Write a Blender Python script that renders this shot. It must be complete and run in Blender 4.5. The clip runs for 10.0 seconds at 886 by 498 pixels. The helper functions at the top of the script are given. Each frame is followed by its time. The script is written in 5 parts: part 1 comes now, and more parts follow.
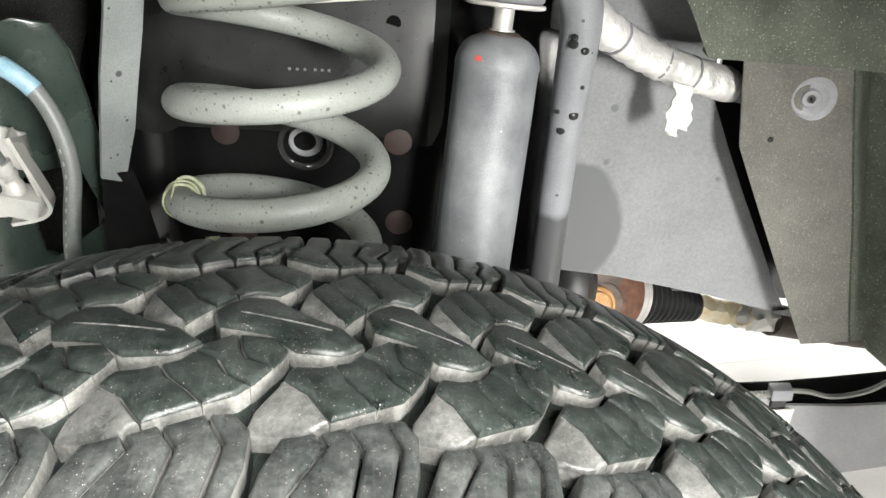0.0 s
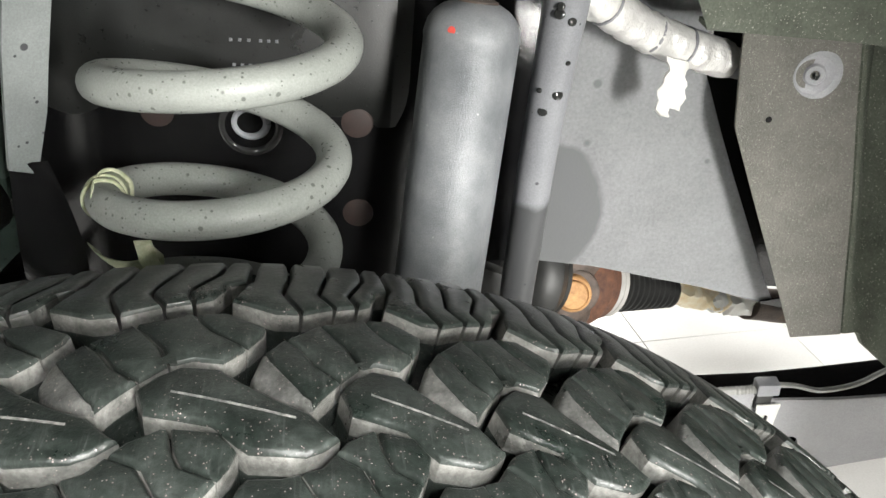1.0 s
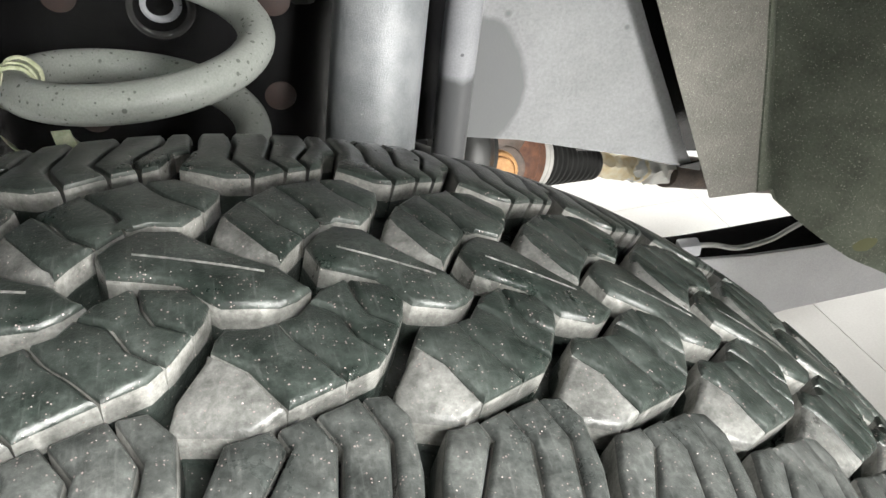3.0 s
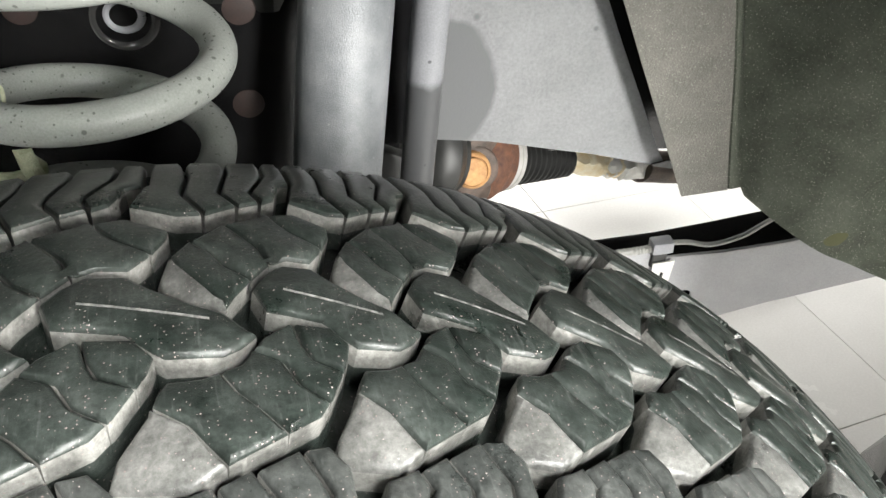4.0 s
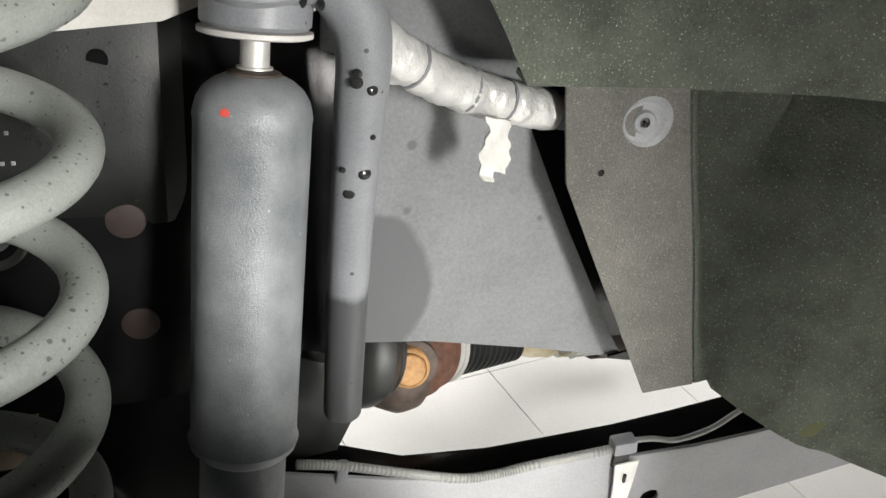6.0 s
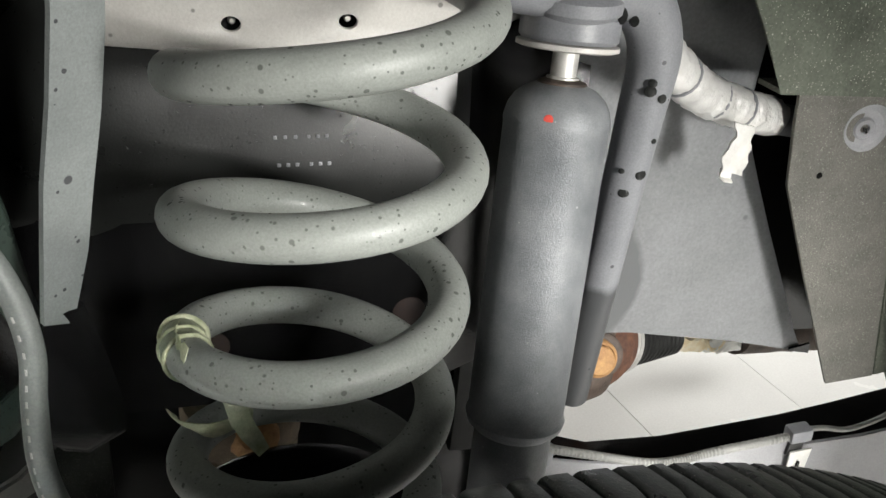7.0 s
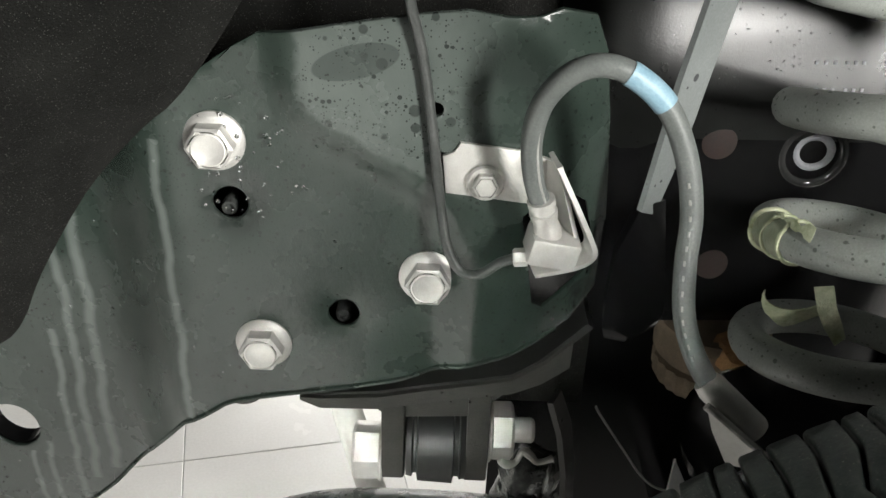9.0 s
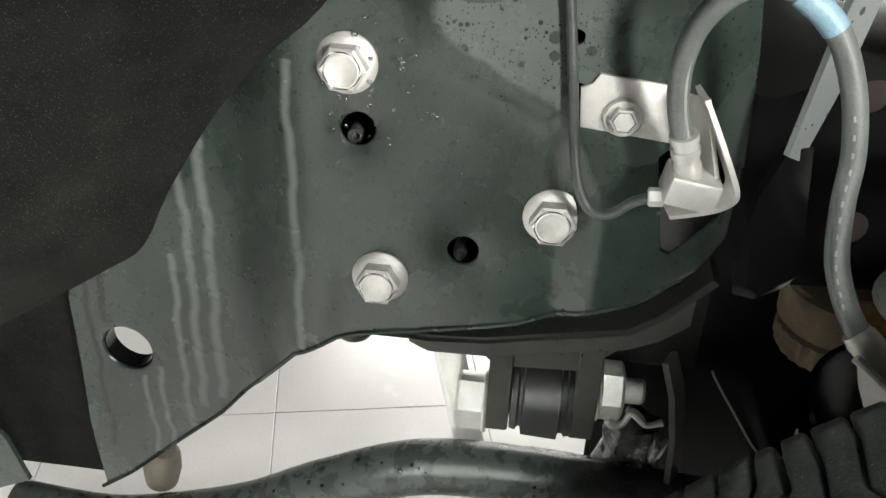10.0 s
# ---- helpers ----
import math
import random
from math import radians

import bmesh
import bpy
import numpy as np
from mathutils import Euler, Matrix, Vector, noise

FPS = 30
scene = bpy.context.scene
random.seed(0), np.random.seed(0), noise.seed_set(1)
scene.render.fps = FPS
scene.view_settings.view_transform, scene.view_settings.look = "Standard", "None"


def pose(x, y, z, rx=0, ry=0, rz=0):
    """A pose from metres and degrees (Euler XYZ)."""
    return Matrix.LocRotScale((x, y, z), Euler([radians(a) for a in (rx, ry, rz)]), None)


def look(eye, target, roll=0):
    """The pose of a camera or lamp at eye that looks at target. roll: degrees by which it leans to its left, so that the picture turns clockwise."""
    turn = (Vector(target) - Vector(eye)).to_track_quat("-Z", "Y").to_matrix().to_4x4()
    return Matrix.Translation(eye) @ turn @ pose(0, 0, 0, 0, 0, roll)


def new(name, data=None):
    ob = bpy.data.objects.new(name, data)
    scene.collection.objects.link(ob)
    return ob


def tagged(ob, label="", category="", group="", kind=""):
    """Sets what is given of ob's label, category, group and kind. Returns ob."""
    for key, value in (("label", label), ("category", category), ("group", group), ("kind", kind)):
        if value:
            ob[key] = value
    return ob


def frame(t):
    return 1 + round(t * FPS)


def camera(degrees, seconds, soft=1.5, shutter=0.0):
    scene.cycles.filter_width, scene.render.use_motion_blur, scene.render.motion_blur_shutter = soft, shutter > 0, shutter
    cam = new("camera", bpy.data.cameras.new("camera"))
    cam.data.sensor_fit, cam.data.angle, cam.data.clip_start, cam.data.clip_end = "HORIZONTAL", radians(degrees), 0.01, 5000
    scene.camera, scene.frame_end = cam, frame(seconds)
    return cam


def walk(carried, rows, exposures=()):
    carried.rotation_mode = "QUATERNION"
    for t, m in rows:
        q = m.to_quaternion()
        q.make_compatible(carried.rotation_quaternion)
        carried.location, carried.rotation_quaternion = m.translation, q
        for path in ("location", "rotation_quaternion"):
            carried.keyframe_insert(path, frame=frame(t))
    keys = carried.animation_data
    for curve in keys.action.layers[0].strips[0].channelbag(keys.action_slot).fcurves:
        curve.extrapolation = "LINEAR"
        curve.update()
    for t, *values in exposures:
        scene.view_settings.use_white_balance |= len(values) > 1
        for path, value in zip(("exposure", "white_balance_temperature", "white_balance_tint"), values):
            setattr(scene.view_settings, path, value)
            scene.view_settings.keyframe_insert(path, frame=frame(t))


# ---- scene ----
cam = camera(53.3, 10.0)
PATH = [
    (0, (-0.055, 0.284, 0.901), (-0.031, 2.046, -0.046), 4.2),
    (0.5, (-0.062, 0.323, 0.899), (0.002, 2.071, -0.069), 4.9),
    (1, (-0.068, 0.357, 0.887), (0.082, 2.072, -0.131), 5.8),
    (1.5, (-0.083, 0.359, 0.877), (0.16, 2.02, -0.21), 6.5),
    (2, (-0.082, 0.354, 0.875), (0.21, 1.975, -0.26), 5.8),
    (2.5, (-0.08, 0.351, 0.873), (0.246, 1.941, -0.295), 6.0),
    (4, (-0.069, 0.357, 0.888), (0.306, 1.898, -0.331), 6.2),
    (4.5, (-0.033, 0.375, 0.892), (0.369, 1.915, -0.32), 6.2),
    (5, (0.001, 0.415, 0.887), (0.423, 2.082, -0.135), 5.9),
    (5.2, (0.003, 0.427, 0.881), (0.442, 2.107, -0.111), 5.8),
    (6.3, (-0.081, 0.453, 0.894), (0.43, 2.125, -0.076), 6.2),
    (6.5, (-0.113, 0.452, 0.894), (0.391, 2.129, -0.073), 6.2),
    (7, (-0.189, 0.446, 0.894), (0.291, 2.129, -0.075), 6.1),
    (7.5, (-0.254, 0.435, 0.88), (0.217, 2.137, -0.06), 5.9),
    (8, (-0.3, 0.423, 0.874), (0.028, 2.145, -0.089), 4.7),
    (8.5, (-0.335, 0.413, 0.868), (-0.188, 2.148, -0.117), 3.1),
    (9, (-0.365, 0.403, 0.857), (-0.359, 2.145, -0.127), 2.2),
    (9.5, (-0.383, 0.394, 0.84), (-0.489, 2.126, -0.154), 1.9),
    (10, (-0.385, 0.399, 0.827), (-0.564, 2.114, -0.187), 2.5),
]
walk(cam, [(t, look(eye, target, roll)) for t, eye, target, roll in PATH], exposures=((0.0, 0.25), (1.5, 0.16), (2.5, 0.28), (4.5, 0.24), (5.2, -0.10), (7.0, -0.14), (8.0, 0.0), (10.0, 0.04)))

# ---- light ----
FLOOR = 0.068
world = bpy.data.worlds.new("room_light")
scene.world = world
world.use_nodes = True
world.node_tree.nodes["Background"].inputs[0].default_value = (0.93, 1.0, 0.96, 1)
world.node_tree.nodes["Background"].inputs[1].default_value = 0.25


def area(name, at, aim, size_x, size_y, watts, colour=(1.0, 0.98, 0.93), spread=180):
    data = bpy.data.lights.new(name, "AREA")
    data.shape, data.size, data.size_y, data.energy, data.color = "RECTANGLE", size_x, size_y, watts, colour
    data.spread = radians(spread)
    ob = new(name, data)
    ob.matrix_world = look(at, aim)
    return ob


# key lamp, unseen, placed by where the highlights fall
area("unseen_front_light", (0.88, -1.25, 1.33), (0.0, 0.8, 0.6), 0.28, 0.96, 128, (1.0, 0.985, 0.945))
# weak fill added to brighten the rail; no such lamp is known
area("unseen_front_light", (-0.80, -1.15, 1.48), (-0.55, 0.80, 0.57), 0.3, 0.3, 1.4, (0.97, 1.0, 0.95), 25)
# overhead lamp, unseen, added to light the outer tread rows
area("unseen_room_lamp", (0.6, -0.85, 2.3), (0.0, 0.45, 0.7), 1.2, 0.35, 140, (1.0, 1.0, 0.97))
# low lamp behind, unseen, added to brighten the floor under the body
area("unseen_room_lamp", (0.0, 4.2, 1.6), (-0.1, 1.6, -0.3), 2.6, 1.2, 168)


# ---- materials ----
def material(name):
    m = bpy.data.materials.new(name)
    m.use_nodes = True
    t = m.node_tree
    return m, t, t.nodes["Principled BSDF"]


def node(t, kind, **values):
    n = t.nodes.new(kind)
    for key, value in values.items():
        n.inputs[key.replace("_", " ")].default_value = value
    return n


def coords(t):
    return t.nodes.new("ShaderNodeTexCoord").outputs["Object"]


def noise_of(t, scale, detail=4.0, rough=0.6, where=None):
    n = node(t, "ShaderNodeTexNoise", Scale=scale, Detail=detail, Roughness=rough)
    t.links.new(where or coords(t), n.inputs["Vector"])
    return n.outputs["Fac"]


def ramp(t, fac, a, b, ca=(0, 0, 0, 1), cb=(1, 1, 1, 1)):
    n = t.nodes.new("ShaderNodeValToRGB")
    n.color_ramp.elements[0].position, n.color_ramp.elements[1].position = a, b
    n.color_ramp.elements[0].color, n.color_ramp.elements[1].color = ca, cb
    t.links.new(fac, n.inputs["Fac"])
    return n.outputs["Color"]


def blend(t, fac, a, b, mode="MIX"):
    n = t.nodes.new("ShaderNodeMix")
    n.data_type, n.blend_type = "RGBA", mode
    for socket, value in ((n.inputs[0], fac), (n.inputs[6], a), (n.inputs[7], b)):
        if isinstance(value, (int, float)):
            socket.default_value = value
        elif isinstance(value, tuple):
            socket.default_value = (*value[:3], 1)
        else:
            t.links.new(value, socket)
    return n.outputs[2]


def spots(t, scale, size, share, soft=0.06, where=None):
    """Round drops scattered at random: 1 inside a drop, 0 outside; share is the part of the cells that hold one."""
    v = node(t, "ShaderNodeTexVoronoi", Scale=scale, Randomness=1.0)
    t.links.new(where or coords(t), v.inputs["Vector"])
    s = t.nodes.new("ShaderNodeSeparateColor")
    t.links.new(v.outputs["Color"], s.inputs[0])
    limit = t.nodes.new("ShaderNodeMapRange")
    limit.inputs[1].default_value, limit.inputs[2].default_value = 1 - share, 1.0
    limit.inputs[3].default_value, limit.inputs[4].default_value = 0.0, size
    t.links.new(s.outputs[0], limit.inputs[0])
    d = t.nodes.new("ShaderNodeMath")
    d.operation = "SUBTRACT"
    t.links.new(limit.outputs[0], d.inputs[0])
    t.links.new(v.outputs["Distance"], d.inputs[1])
    return ramp(t, d.outputs[0], 0.0, soft)


def bump(t, bsdf, height, strength, distance=0.001):
    n = node(t, "ShaderNodeBump", Strength=strength, Distance=distance)
    t.links.new(height, n.inputs["Height"])
    t.links.new(n.outputs[0], bsdf.inputs["Normal"])


def surface(name, low, high, rough=(0.4, 0.6), metal=0.0, scale=60.0, grain=900.0, relief=0.15, drops=None, drop_colour=(0.05, 0.05, 0.05), drop_rough=0.12, coat=0.0):
    """A painted, moulded or bare surface: two tones at two scales, fine relief, and wet drops where given."""
    m, t, b = material(name)
    where = coords(t)
    big, fine = noise_of(t, scale, 5, 0.6, where), noise_of(t, grain, 3, 0.6, where)
    col = blend(t, ramp(t, big, 0.3, 0.7), low, high)
    col = blend(t, 0.25, col, ramp(t, fine, 0.2, 0.8), "SOFT_LIGHT")
    gloss = ramp(t, big, 0.25, 0.75, (rough[0],) * 3 + (1,), (rough[1],) * 3 + (1,))
    if drops:
        for number, (sc, size, share) in enumerate(drops):
            fac = spots(t, sc, size, share, 0.08, where)
            col = blend(t, fac, col, drop_colour)
            gloss = blend(t, fac, gloss, (drop_rough,) * 3)
    t.links.new(col, b.inputs["Base Color"])
    t.links.new(gloss, b.inputs["Roughness"])
    b.inputs["Metallic"].default_value = metal
    b.inputs["Coat Weight"].default_value = coat
    b.inputs["Coat Roughness"].default_value = 0.15
    if relief:
        bump(t, b, fine, relief)
    return m


def dusty_rubber(name, base, dust, share, speck=True):
    m, t, b = material(name)
    where = coords(t)
    big, fine = noise_of(t, 45, 6, 0.65, where), noise_of(t, 700, 4, 0.7, where)
    film = noise_of(t, 160, 5, 0.7, where)
    col = blend(t, ramp(t, big, 0.45 - share * 0.2, 0.95 - share * 0.4), base, dust)
    col = blend(t, 0.45, col, ramp(t, film, 0.3, 0.7), "SOFT_LIGHT")
    col = blend(t, 0.45, col, ramp(t, fine, 0.25, 0.75), "SOFT_LIGHT")
    # worn streaks across the tread, along the axle
    along = t.nodes.new("ShaderNodeVectorMath")
    along.operation = "MULTIPLY"
    along.inputs[1].default_value = (900.0, 60.0, 900.0)
    t.links.new(where, along.inputs[0])
    streak = noise_of(t, 1.0, 3, 0.6, along.outputs[0])
    col = blend(t, ramp(t, streak, 0.56, 0.74), col, blend(t, 0.16, col, (0.24, 0.25, 0.24)))
    if speck:
        col = blend(t, spots(t, 1500, 0.36, 0.22, 0.02, where), col, (0.26, 0.21, 0.20))
        col = blend(t, spots(t, 900, 0.20, 0.18, 0.02, where), col, (0.50, 0.43, 0.41))
        col = blend(t, spots(t, 360, 0.10, 0.10, 0.02, where), col, (0.55, 0.54, 0.50))
    t.links.new(col, b.inputs["Base Color"])
    t.links.new(ramp(t, big, 0.3, 0.8, (0.24, 0.24, 0.24, 1), (0.46, 0.46, 0.46, 1)), b.inputs["Roughness"])
    bump(t, b, fine, 0.40, 0.0006)
    return m


TREAD = dusty_rubber("tread_rubber", (0.0145, 0.0200, 0.017), (0.062, 0.071, 0.065), 0.38)
# paler rubber of the slanting facets: dust, and the light they catch
FACET = dusty_rubber("facet_rubber", (0.068, 0.070, 0.066), (0.168, 0.168, 0.159), 0.8)
SHOULDER = dusty_rubber("shoulder_rubber", (0.032, 0.036, 0.034), (0.098, 0.102, 0.097), 0.55)
# paler than the tops, for dust and for light on the block walls
GROOVE = dusty_rubber("groove_rubber", (0.095, 0.096, 0.089), (0.25, 0.248, 0.232), 0.8)
CHALK = surface("chalky_rubber", (0.14, 0.145, 0.14), (0.75, 0.75, 0.72), (0.6, 0.8), scale=420, relief=0.6)
SPRING = surface("spring_paint", (0.225, 0.24, 0.222), (0.30, 0.315, 0.292), (0.38, 0.52), scale=22, drops=[(210, 0.31, 0.50), (430, 0.36, 0.45), (120, 0.19, 0.40)], drop_colour=(0.145, 0.153, 0.141), drop_rough=0.25)
SHOCK = surface("shock_paint", (0.155, 0.165, 0.175), (0.275, 0.285, 0.295), (0.26, 0.48), metal=0.1, scale=38, grain=1100, relief=0.35, drops=[(260, 0.26, 0.05), (90, 0.10, 0.10)], drop_colour=(0.45, 0.455, 0.46), drop_rough=0.3)
CROSS = surface("tube_paint", (0.20, 0.205, 0.22), (0.27, 0.275, 0.29), (0.35, 0.5), scale=25, drops=[(210, 0.30, 0.12)], drop_colour=(0.12, 0.12, 0.13))
STRAP = surface("strap_paint", (0.145, 0.158, 0.155), (0.20, 0.215, 0.21), (0.35, 0.5), scale=30, drops=[(130, 0.30, 0.28), (260, 0.34, 0.22)], drop_colour=(0.06, 0.062, 0.065))
PANEL = surface("panel_paint", (0.20, 0.205, 0.21), (0.27, 0.275, 0.285), (0.45, 0.6), scale=18, grain=500, drops=[(55, 0.25, 0.12)], drop_colour=(0.14, 0.145, 0.15), drop_rough=0.4)


def tint_patch(m, centre, radii, colour):
    """Adds a patch of another colour with an uneven rim, in the object's own x and z, to a material."""
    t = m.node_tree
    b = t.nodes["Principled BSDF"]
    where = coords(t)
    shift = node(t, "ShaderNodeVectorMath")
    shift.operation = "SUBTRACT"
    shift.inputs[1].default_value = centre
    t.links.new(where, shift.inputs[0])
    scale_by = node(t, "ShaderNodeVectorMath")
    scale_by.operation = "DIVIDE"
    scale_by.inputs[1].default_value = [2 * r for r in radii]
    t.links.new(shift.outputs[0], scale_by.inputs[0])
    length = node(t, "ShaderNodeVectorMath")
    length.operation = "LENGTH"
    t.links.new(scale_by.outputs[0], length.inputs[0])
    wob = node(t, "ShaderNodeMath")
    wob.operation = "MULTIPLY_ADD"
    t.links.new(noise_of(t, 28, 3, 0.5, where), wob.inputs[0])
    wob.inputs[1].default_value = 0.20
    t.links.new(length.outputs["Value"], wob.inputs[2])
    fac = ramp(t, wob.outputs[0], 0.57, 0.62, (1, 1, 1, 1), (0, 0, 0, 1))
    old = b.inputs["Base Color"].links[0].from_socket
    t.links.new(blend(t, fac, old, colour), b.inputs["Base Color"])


# darker lower end of the tube, darker oval on the panel
tint_patch(CROSS, (0.0, 0.0, 0.0), (10.0, 10.0, 0.078), (0.075, 0.077, 0.08))
tint_patch(PANEL, (-0.092, 0.0, 0.072), (0.040, 10.0, 0.056), (0.135, 0.14, 0.143))
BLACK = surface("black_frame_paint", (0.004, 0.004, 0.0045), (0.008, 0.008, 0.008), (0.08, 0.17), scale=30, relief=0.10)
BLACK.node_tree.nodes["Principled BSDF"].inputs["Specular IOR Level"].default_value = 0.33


def rail_paint():
    """Green-grey paint, wet and dark but for a dry upper field, with lighter wavering runs down the bends and scattered
    drops.
    """
    m, t, b = material("wet_rail_paint")
    where = coords(t)
    axes = t.nodes.new("ShaderNodeSeparateXYZ")
    t.links.new(where, axes.inputs[0])

    def calc(op, a, c=0.0, d=None):
        n = t.nodes.new("ShaderNodeMath")
        n.operation = op
        for socket, value in zip(n.inputs, (a, c) if d is None else (a, c, d)):
            if isinstance(value, (int, float)):
                socket.default_value = value
            else:
                t.links.new(value, socket)
        return n.outputs[0]

    x, z = axes.outputs[0], axes.outputs[2]  # from (-0.42, 0.81, 0.5)
    wob = calc("MULTIPLY", calc("SUBTRACT", noise_of(t, 60, 3, 0.6, where), 0.5), 0.012)
    line = calc("MULTIPLY_ADD", x, -0.556, 0.1962)
    dry = calc("MULTIPLY", ramp(t, calc("ADD", calc("SUBTRACT", z, line), wob), 0.0, 0.004), ramp(t, calc("ADD", calc("ADD", x, 0.018), wob), 0.0, 0.004))
    dry = calc("MULTIPLY", dry, ramp(t, calc("ADD", calc("SUBTRACT", 0.082, x), wob), 0.0, 0.03))
    big, fine = noise_of(t, 16, 5, 0.6, where), noise_of(t, 900, 3, 0.6, where)
    col = blend(t, ramp(t, big, 0.3, 0.7), (0.018, 0.0275, 0.0220), (0.034, 0.0475, 0.0395))
    dry_col = blend(t, ramp(t, big, 0.3, 0.7), (0.066, 0.080, 0.072), (0.092, 0.108, 0.098))
    col = blend(t, dry, col, dry_col)
    # oval wet mark and round drops on the dry field
    oval = calc("ADD", calc("POWER", calc("DIVIDE", calc("ADD", x, -0.0125), 0.021), 2.0), calc("POWER", calc("DIVIDE", calc("SUBTRACT", calc("MULTIPLY_ADD", x, -0.22, z), 0.2275), 0.0085), 2.0))
    oval_fac = ramp(t, oval, 0.9, 1.0, (1, 1, 1, 1), (0, 0, 0, 1))
    col = blend(t, oval_fac, col, (0.045, 0.056, 0.05))
    hole_wet = calc("ADD", calc("POWER", calc("DIVIDE", calc("ADD", x, 0.051), 0.021), 2.0), calc("POWER", calc("DIVIDE", calc("ADD", z, -0.153), 0.024), 2.0))
    col = blend(t, ramp(t, calc("ADD", hole_wet, calc("MULTIPLY", wob, 30.0)), 0.55, 1.15, (1, 1, 1, 1), (0, 0, 0, 1)), col, (0.026, 0.033, 0.029))
    for sc, size, share in ((70, 0.34, 0.50), (120, 0.40, 0.34)):
        col = blend(t, calc("MULTIPLY", spots(t, sc, size, share, 0.05, where), dry), col, (0.030, 0.037, 0.033))
    for sc, size, share in ((330, 0.42, 0.30), (760, 0.44, 0.40)):
        col = blend(t, spots(t, sc, size, share, 0.05, where), col, (0.014, 0.019, 0.0165))
    # runs
    only_z = t.nodes.new("ShaderNodeCombineXYZ")
    t.links.new(z, only_z.inputs[2])
    wave = calc("MULTIPLY", calc("SUBTRACT", noise_of(t, 22, 3, 0.5, only_z.outputs[0]), 0.5), 0.016)
    for at, half, low, high in ((-0.0895, 0.0036, 0.008, 0.185), (-0.156, 0.0046, -0.07, 0.13), (-0.170, 0.0042, -0.08, 0.10), (-0.182, 0.0034, -0.10, 0.04), (-0.200, 0.0030, -0.13, -0.05), (-0.212, 0.0026, -0.13, -0.06)):
        d = calc("ABSOLUTE", calc("SUBTRACT", calc("ADD", x, wave), at))
        inside = calc("MULTIPLY", calc("GREATER_THAN", z, low), calc("LESS_THAN", z, high))
        fac = calc("MULTIPLY", ramp(t, calc("DIVIDE", d, half), 0.25, 1.0, (1, 1, 1, 1), (0, 0, 0, 1)), inside)
        col = blend(t, calc("MULTIPLY", fac, 0.6), col, (0.155, 0.178, 0.165))
    for at, half, low, high in ((-0.2335, 0.0030, -0.02, 0.06), (-0.2450, 0.0026, -0.13, 0.03)):
        d = calc("ABSOLUTE", calc("SUBTRACT", calc("ADD", x, wave), at))
        inside = calc("MULTIPLY", calc("GREATER_THAN", z, low), calc("LESS_THAN", z, high))
        col = blend(t, calc("MULTIPLY", ramp(t, calc("DIVIDE", d, half), 0.5, 1.0, (1, 1, 1, 1), (0, 0, 0, 1)), inside), col, (0.010, 0.014, 0.012))
    t.links.new(col, b.inputs["Base Color"])
    t.links.new(ramp(t, big, 0.25, 0.75, (0.17, 0.17, 0.17, 1), (0.36, 0.36, 0.36, 1)), b.inputs["Roughness"])
    rough_coat = noise_of(t, 210, 4, 0.6, where)
    bump(t, b, calc("MULTIPLY_ADD", rough_coat, 0.8, calc("MULTIPLY", fine, 0.5)), 0.20, 0.0012)
    return m


RAILPAINT = rail_paint()
WATER, _t, _b = material("water")
_b.inputs["Base Color"].default_value = (0.9, 0.92, 0.92, 1)
_b.inputs["Roughness"].default_value = 0.03
_b.inputs["Transmission Weight"].default_value = 1.0
_b.inputs["IOR"].default_value = 1.33
ZINC = surface("zinc_plate", (0.55, 0.54, 0.51), (0.68, 0.67, 0.64), (0.38, 0.55), metal=0.55, scale=90, grain=1400, relief=0.2)
WHITEMETAL = surface("bright_plate", (0.55, 0.53, 0.50), (0.66, 0.64, 0.60), (0.35, 0.5), scale=25, grain=900, drops=[(160, 0.35, 0.1)], drop_colour=(0.3, 0.29, 0.27))
GUSSET = surface("gusset_paint", (0.006, 0.0065, 0.006), (0.013, 0.014, 0.013), (0.25, 0.36), scale=26, grain=900, relief=0.12, drops=[(420, 0.32, 0.14)], drop_colour=(0.03, 0.031, 0.03))
LINER = surface("liner_felt", (0.165, 0.163, 0.146), (0.238, 0.230, 0.208), (0.85, 0.95), scale=30, grain=700, relief=1.0, drops=[(1400, 0.44, 0.34), (850, 0.40, 0.26), (420, 0.26, 0.10)], drop_colour=(0.42, 0.42, 0.37), drop_rough=0.8)
GREENFELT = surface("green_liner_felt", (0.100, 0.112, 0.090), (0.180, 0.196, 0.160), (0.85, 0.95), scale=24, grain=480, relief=1.0, drops=[(1000, 0.42, 0.32), (560, 0.36, 0.26), (330, 0.22, 0.12)], drop_colour=(0.42, 0.43, 0.365), drop_rough=0.8)
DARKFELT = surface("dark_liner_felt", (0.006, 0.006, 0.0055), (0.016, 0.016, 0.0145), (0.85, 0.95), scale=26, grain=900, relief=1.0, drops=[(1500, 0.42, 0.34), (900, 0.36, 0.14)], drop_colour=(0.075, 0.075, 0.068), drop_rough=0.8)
HOSE = surface("hose_rubber", (0.095, 0.105, 0.099), (0.145, 0.156, 0.148), (0.4, 0.6), scale=40)
BOOT = surface("boot_rubber", (0.010, 0.0105, 0.010), (0.021, 0.0215, 0.020), (0.4, 0.55), scale=80)
RUST = surface("rusted_steel", (0.06, 0.026, 0.017), (0.17, 0.078, 0.045), (0.7, 0.9), scale=120, relief=0.6)
RINGPAINT = surface("glossy_ring_paint", (0.02, 0.02, 0.02), (0.035, 0.035, 0.034), (0.05, 0.12), scale=60, relief=0.05)
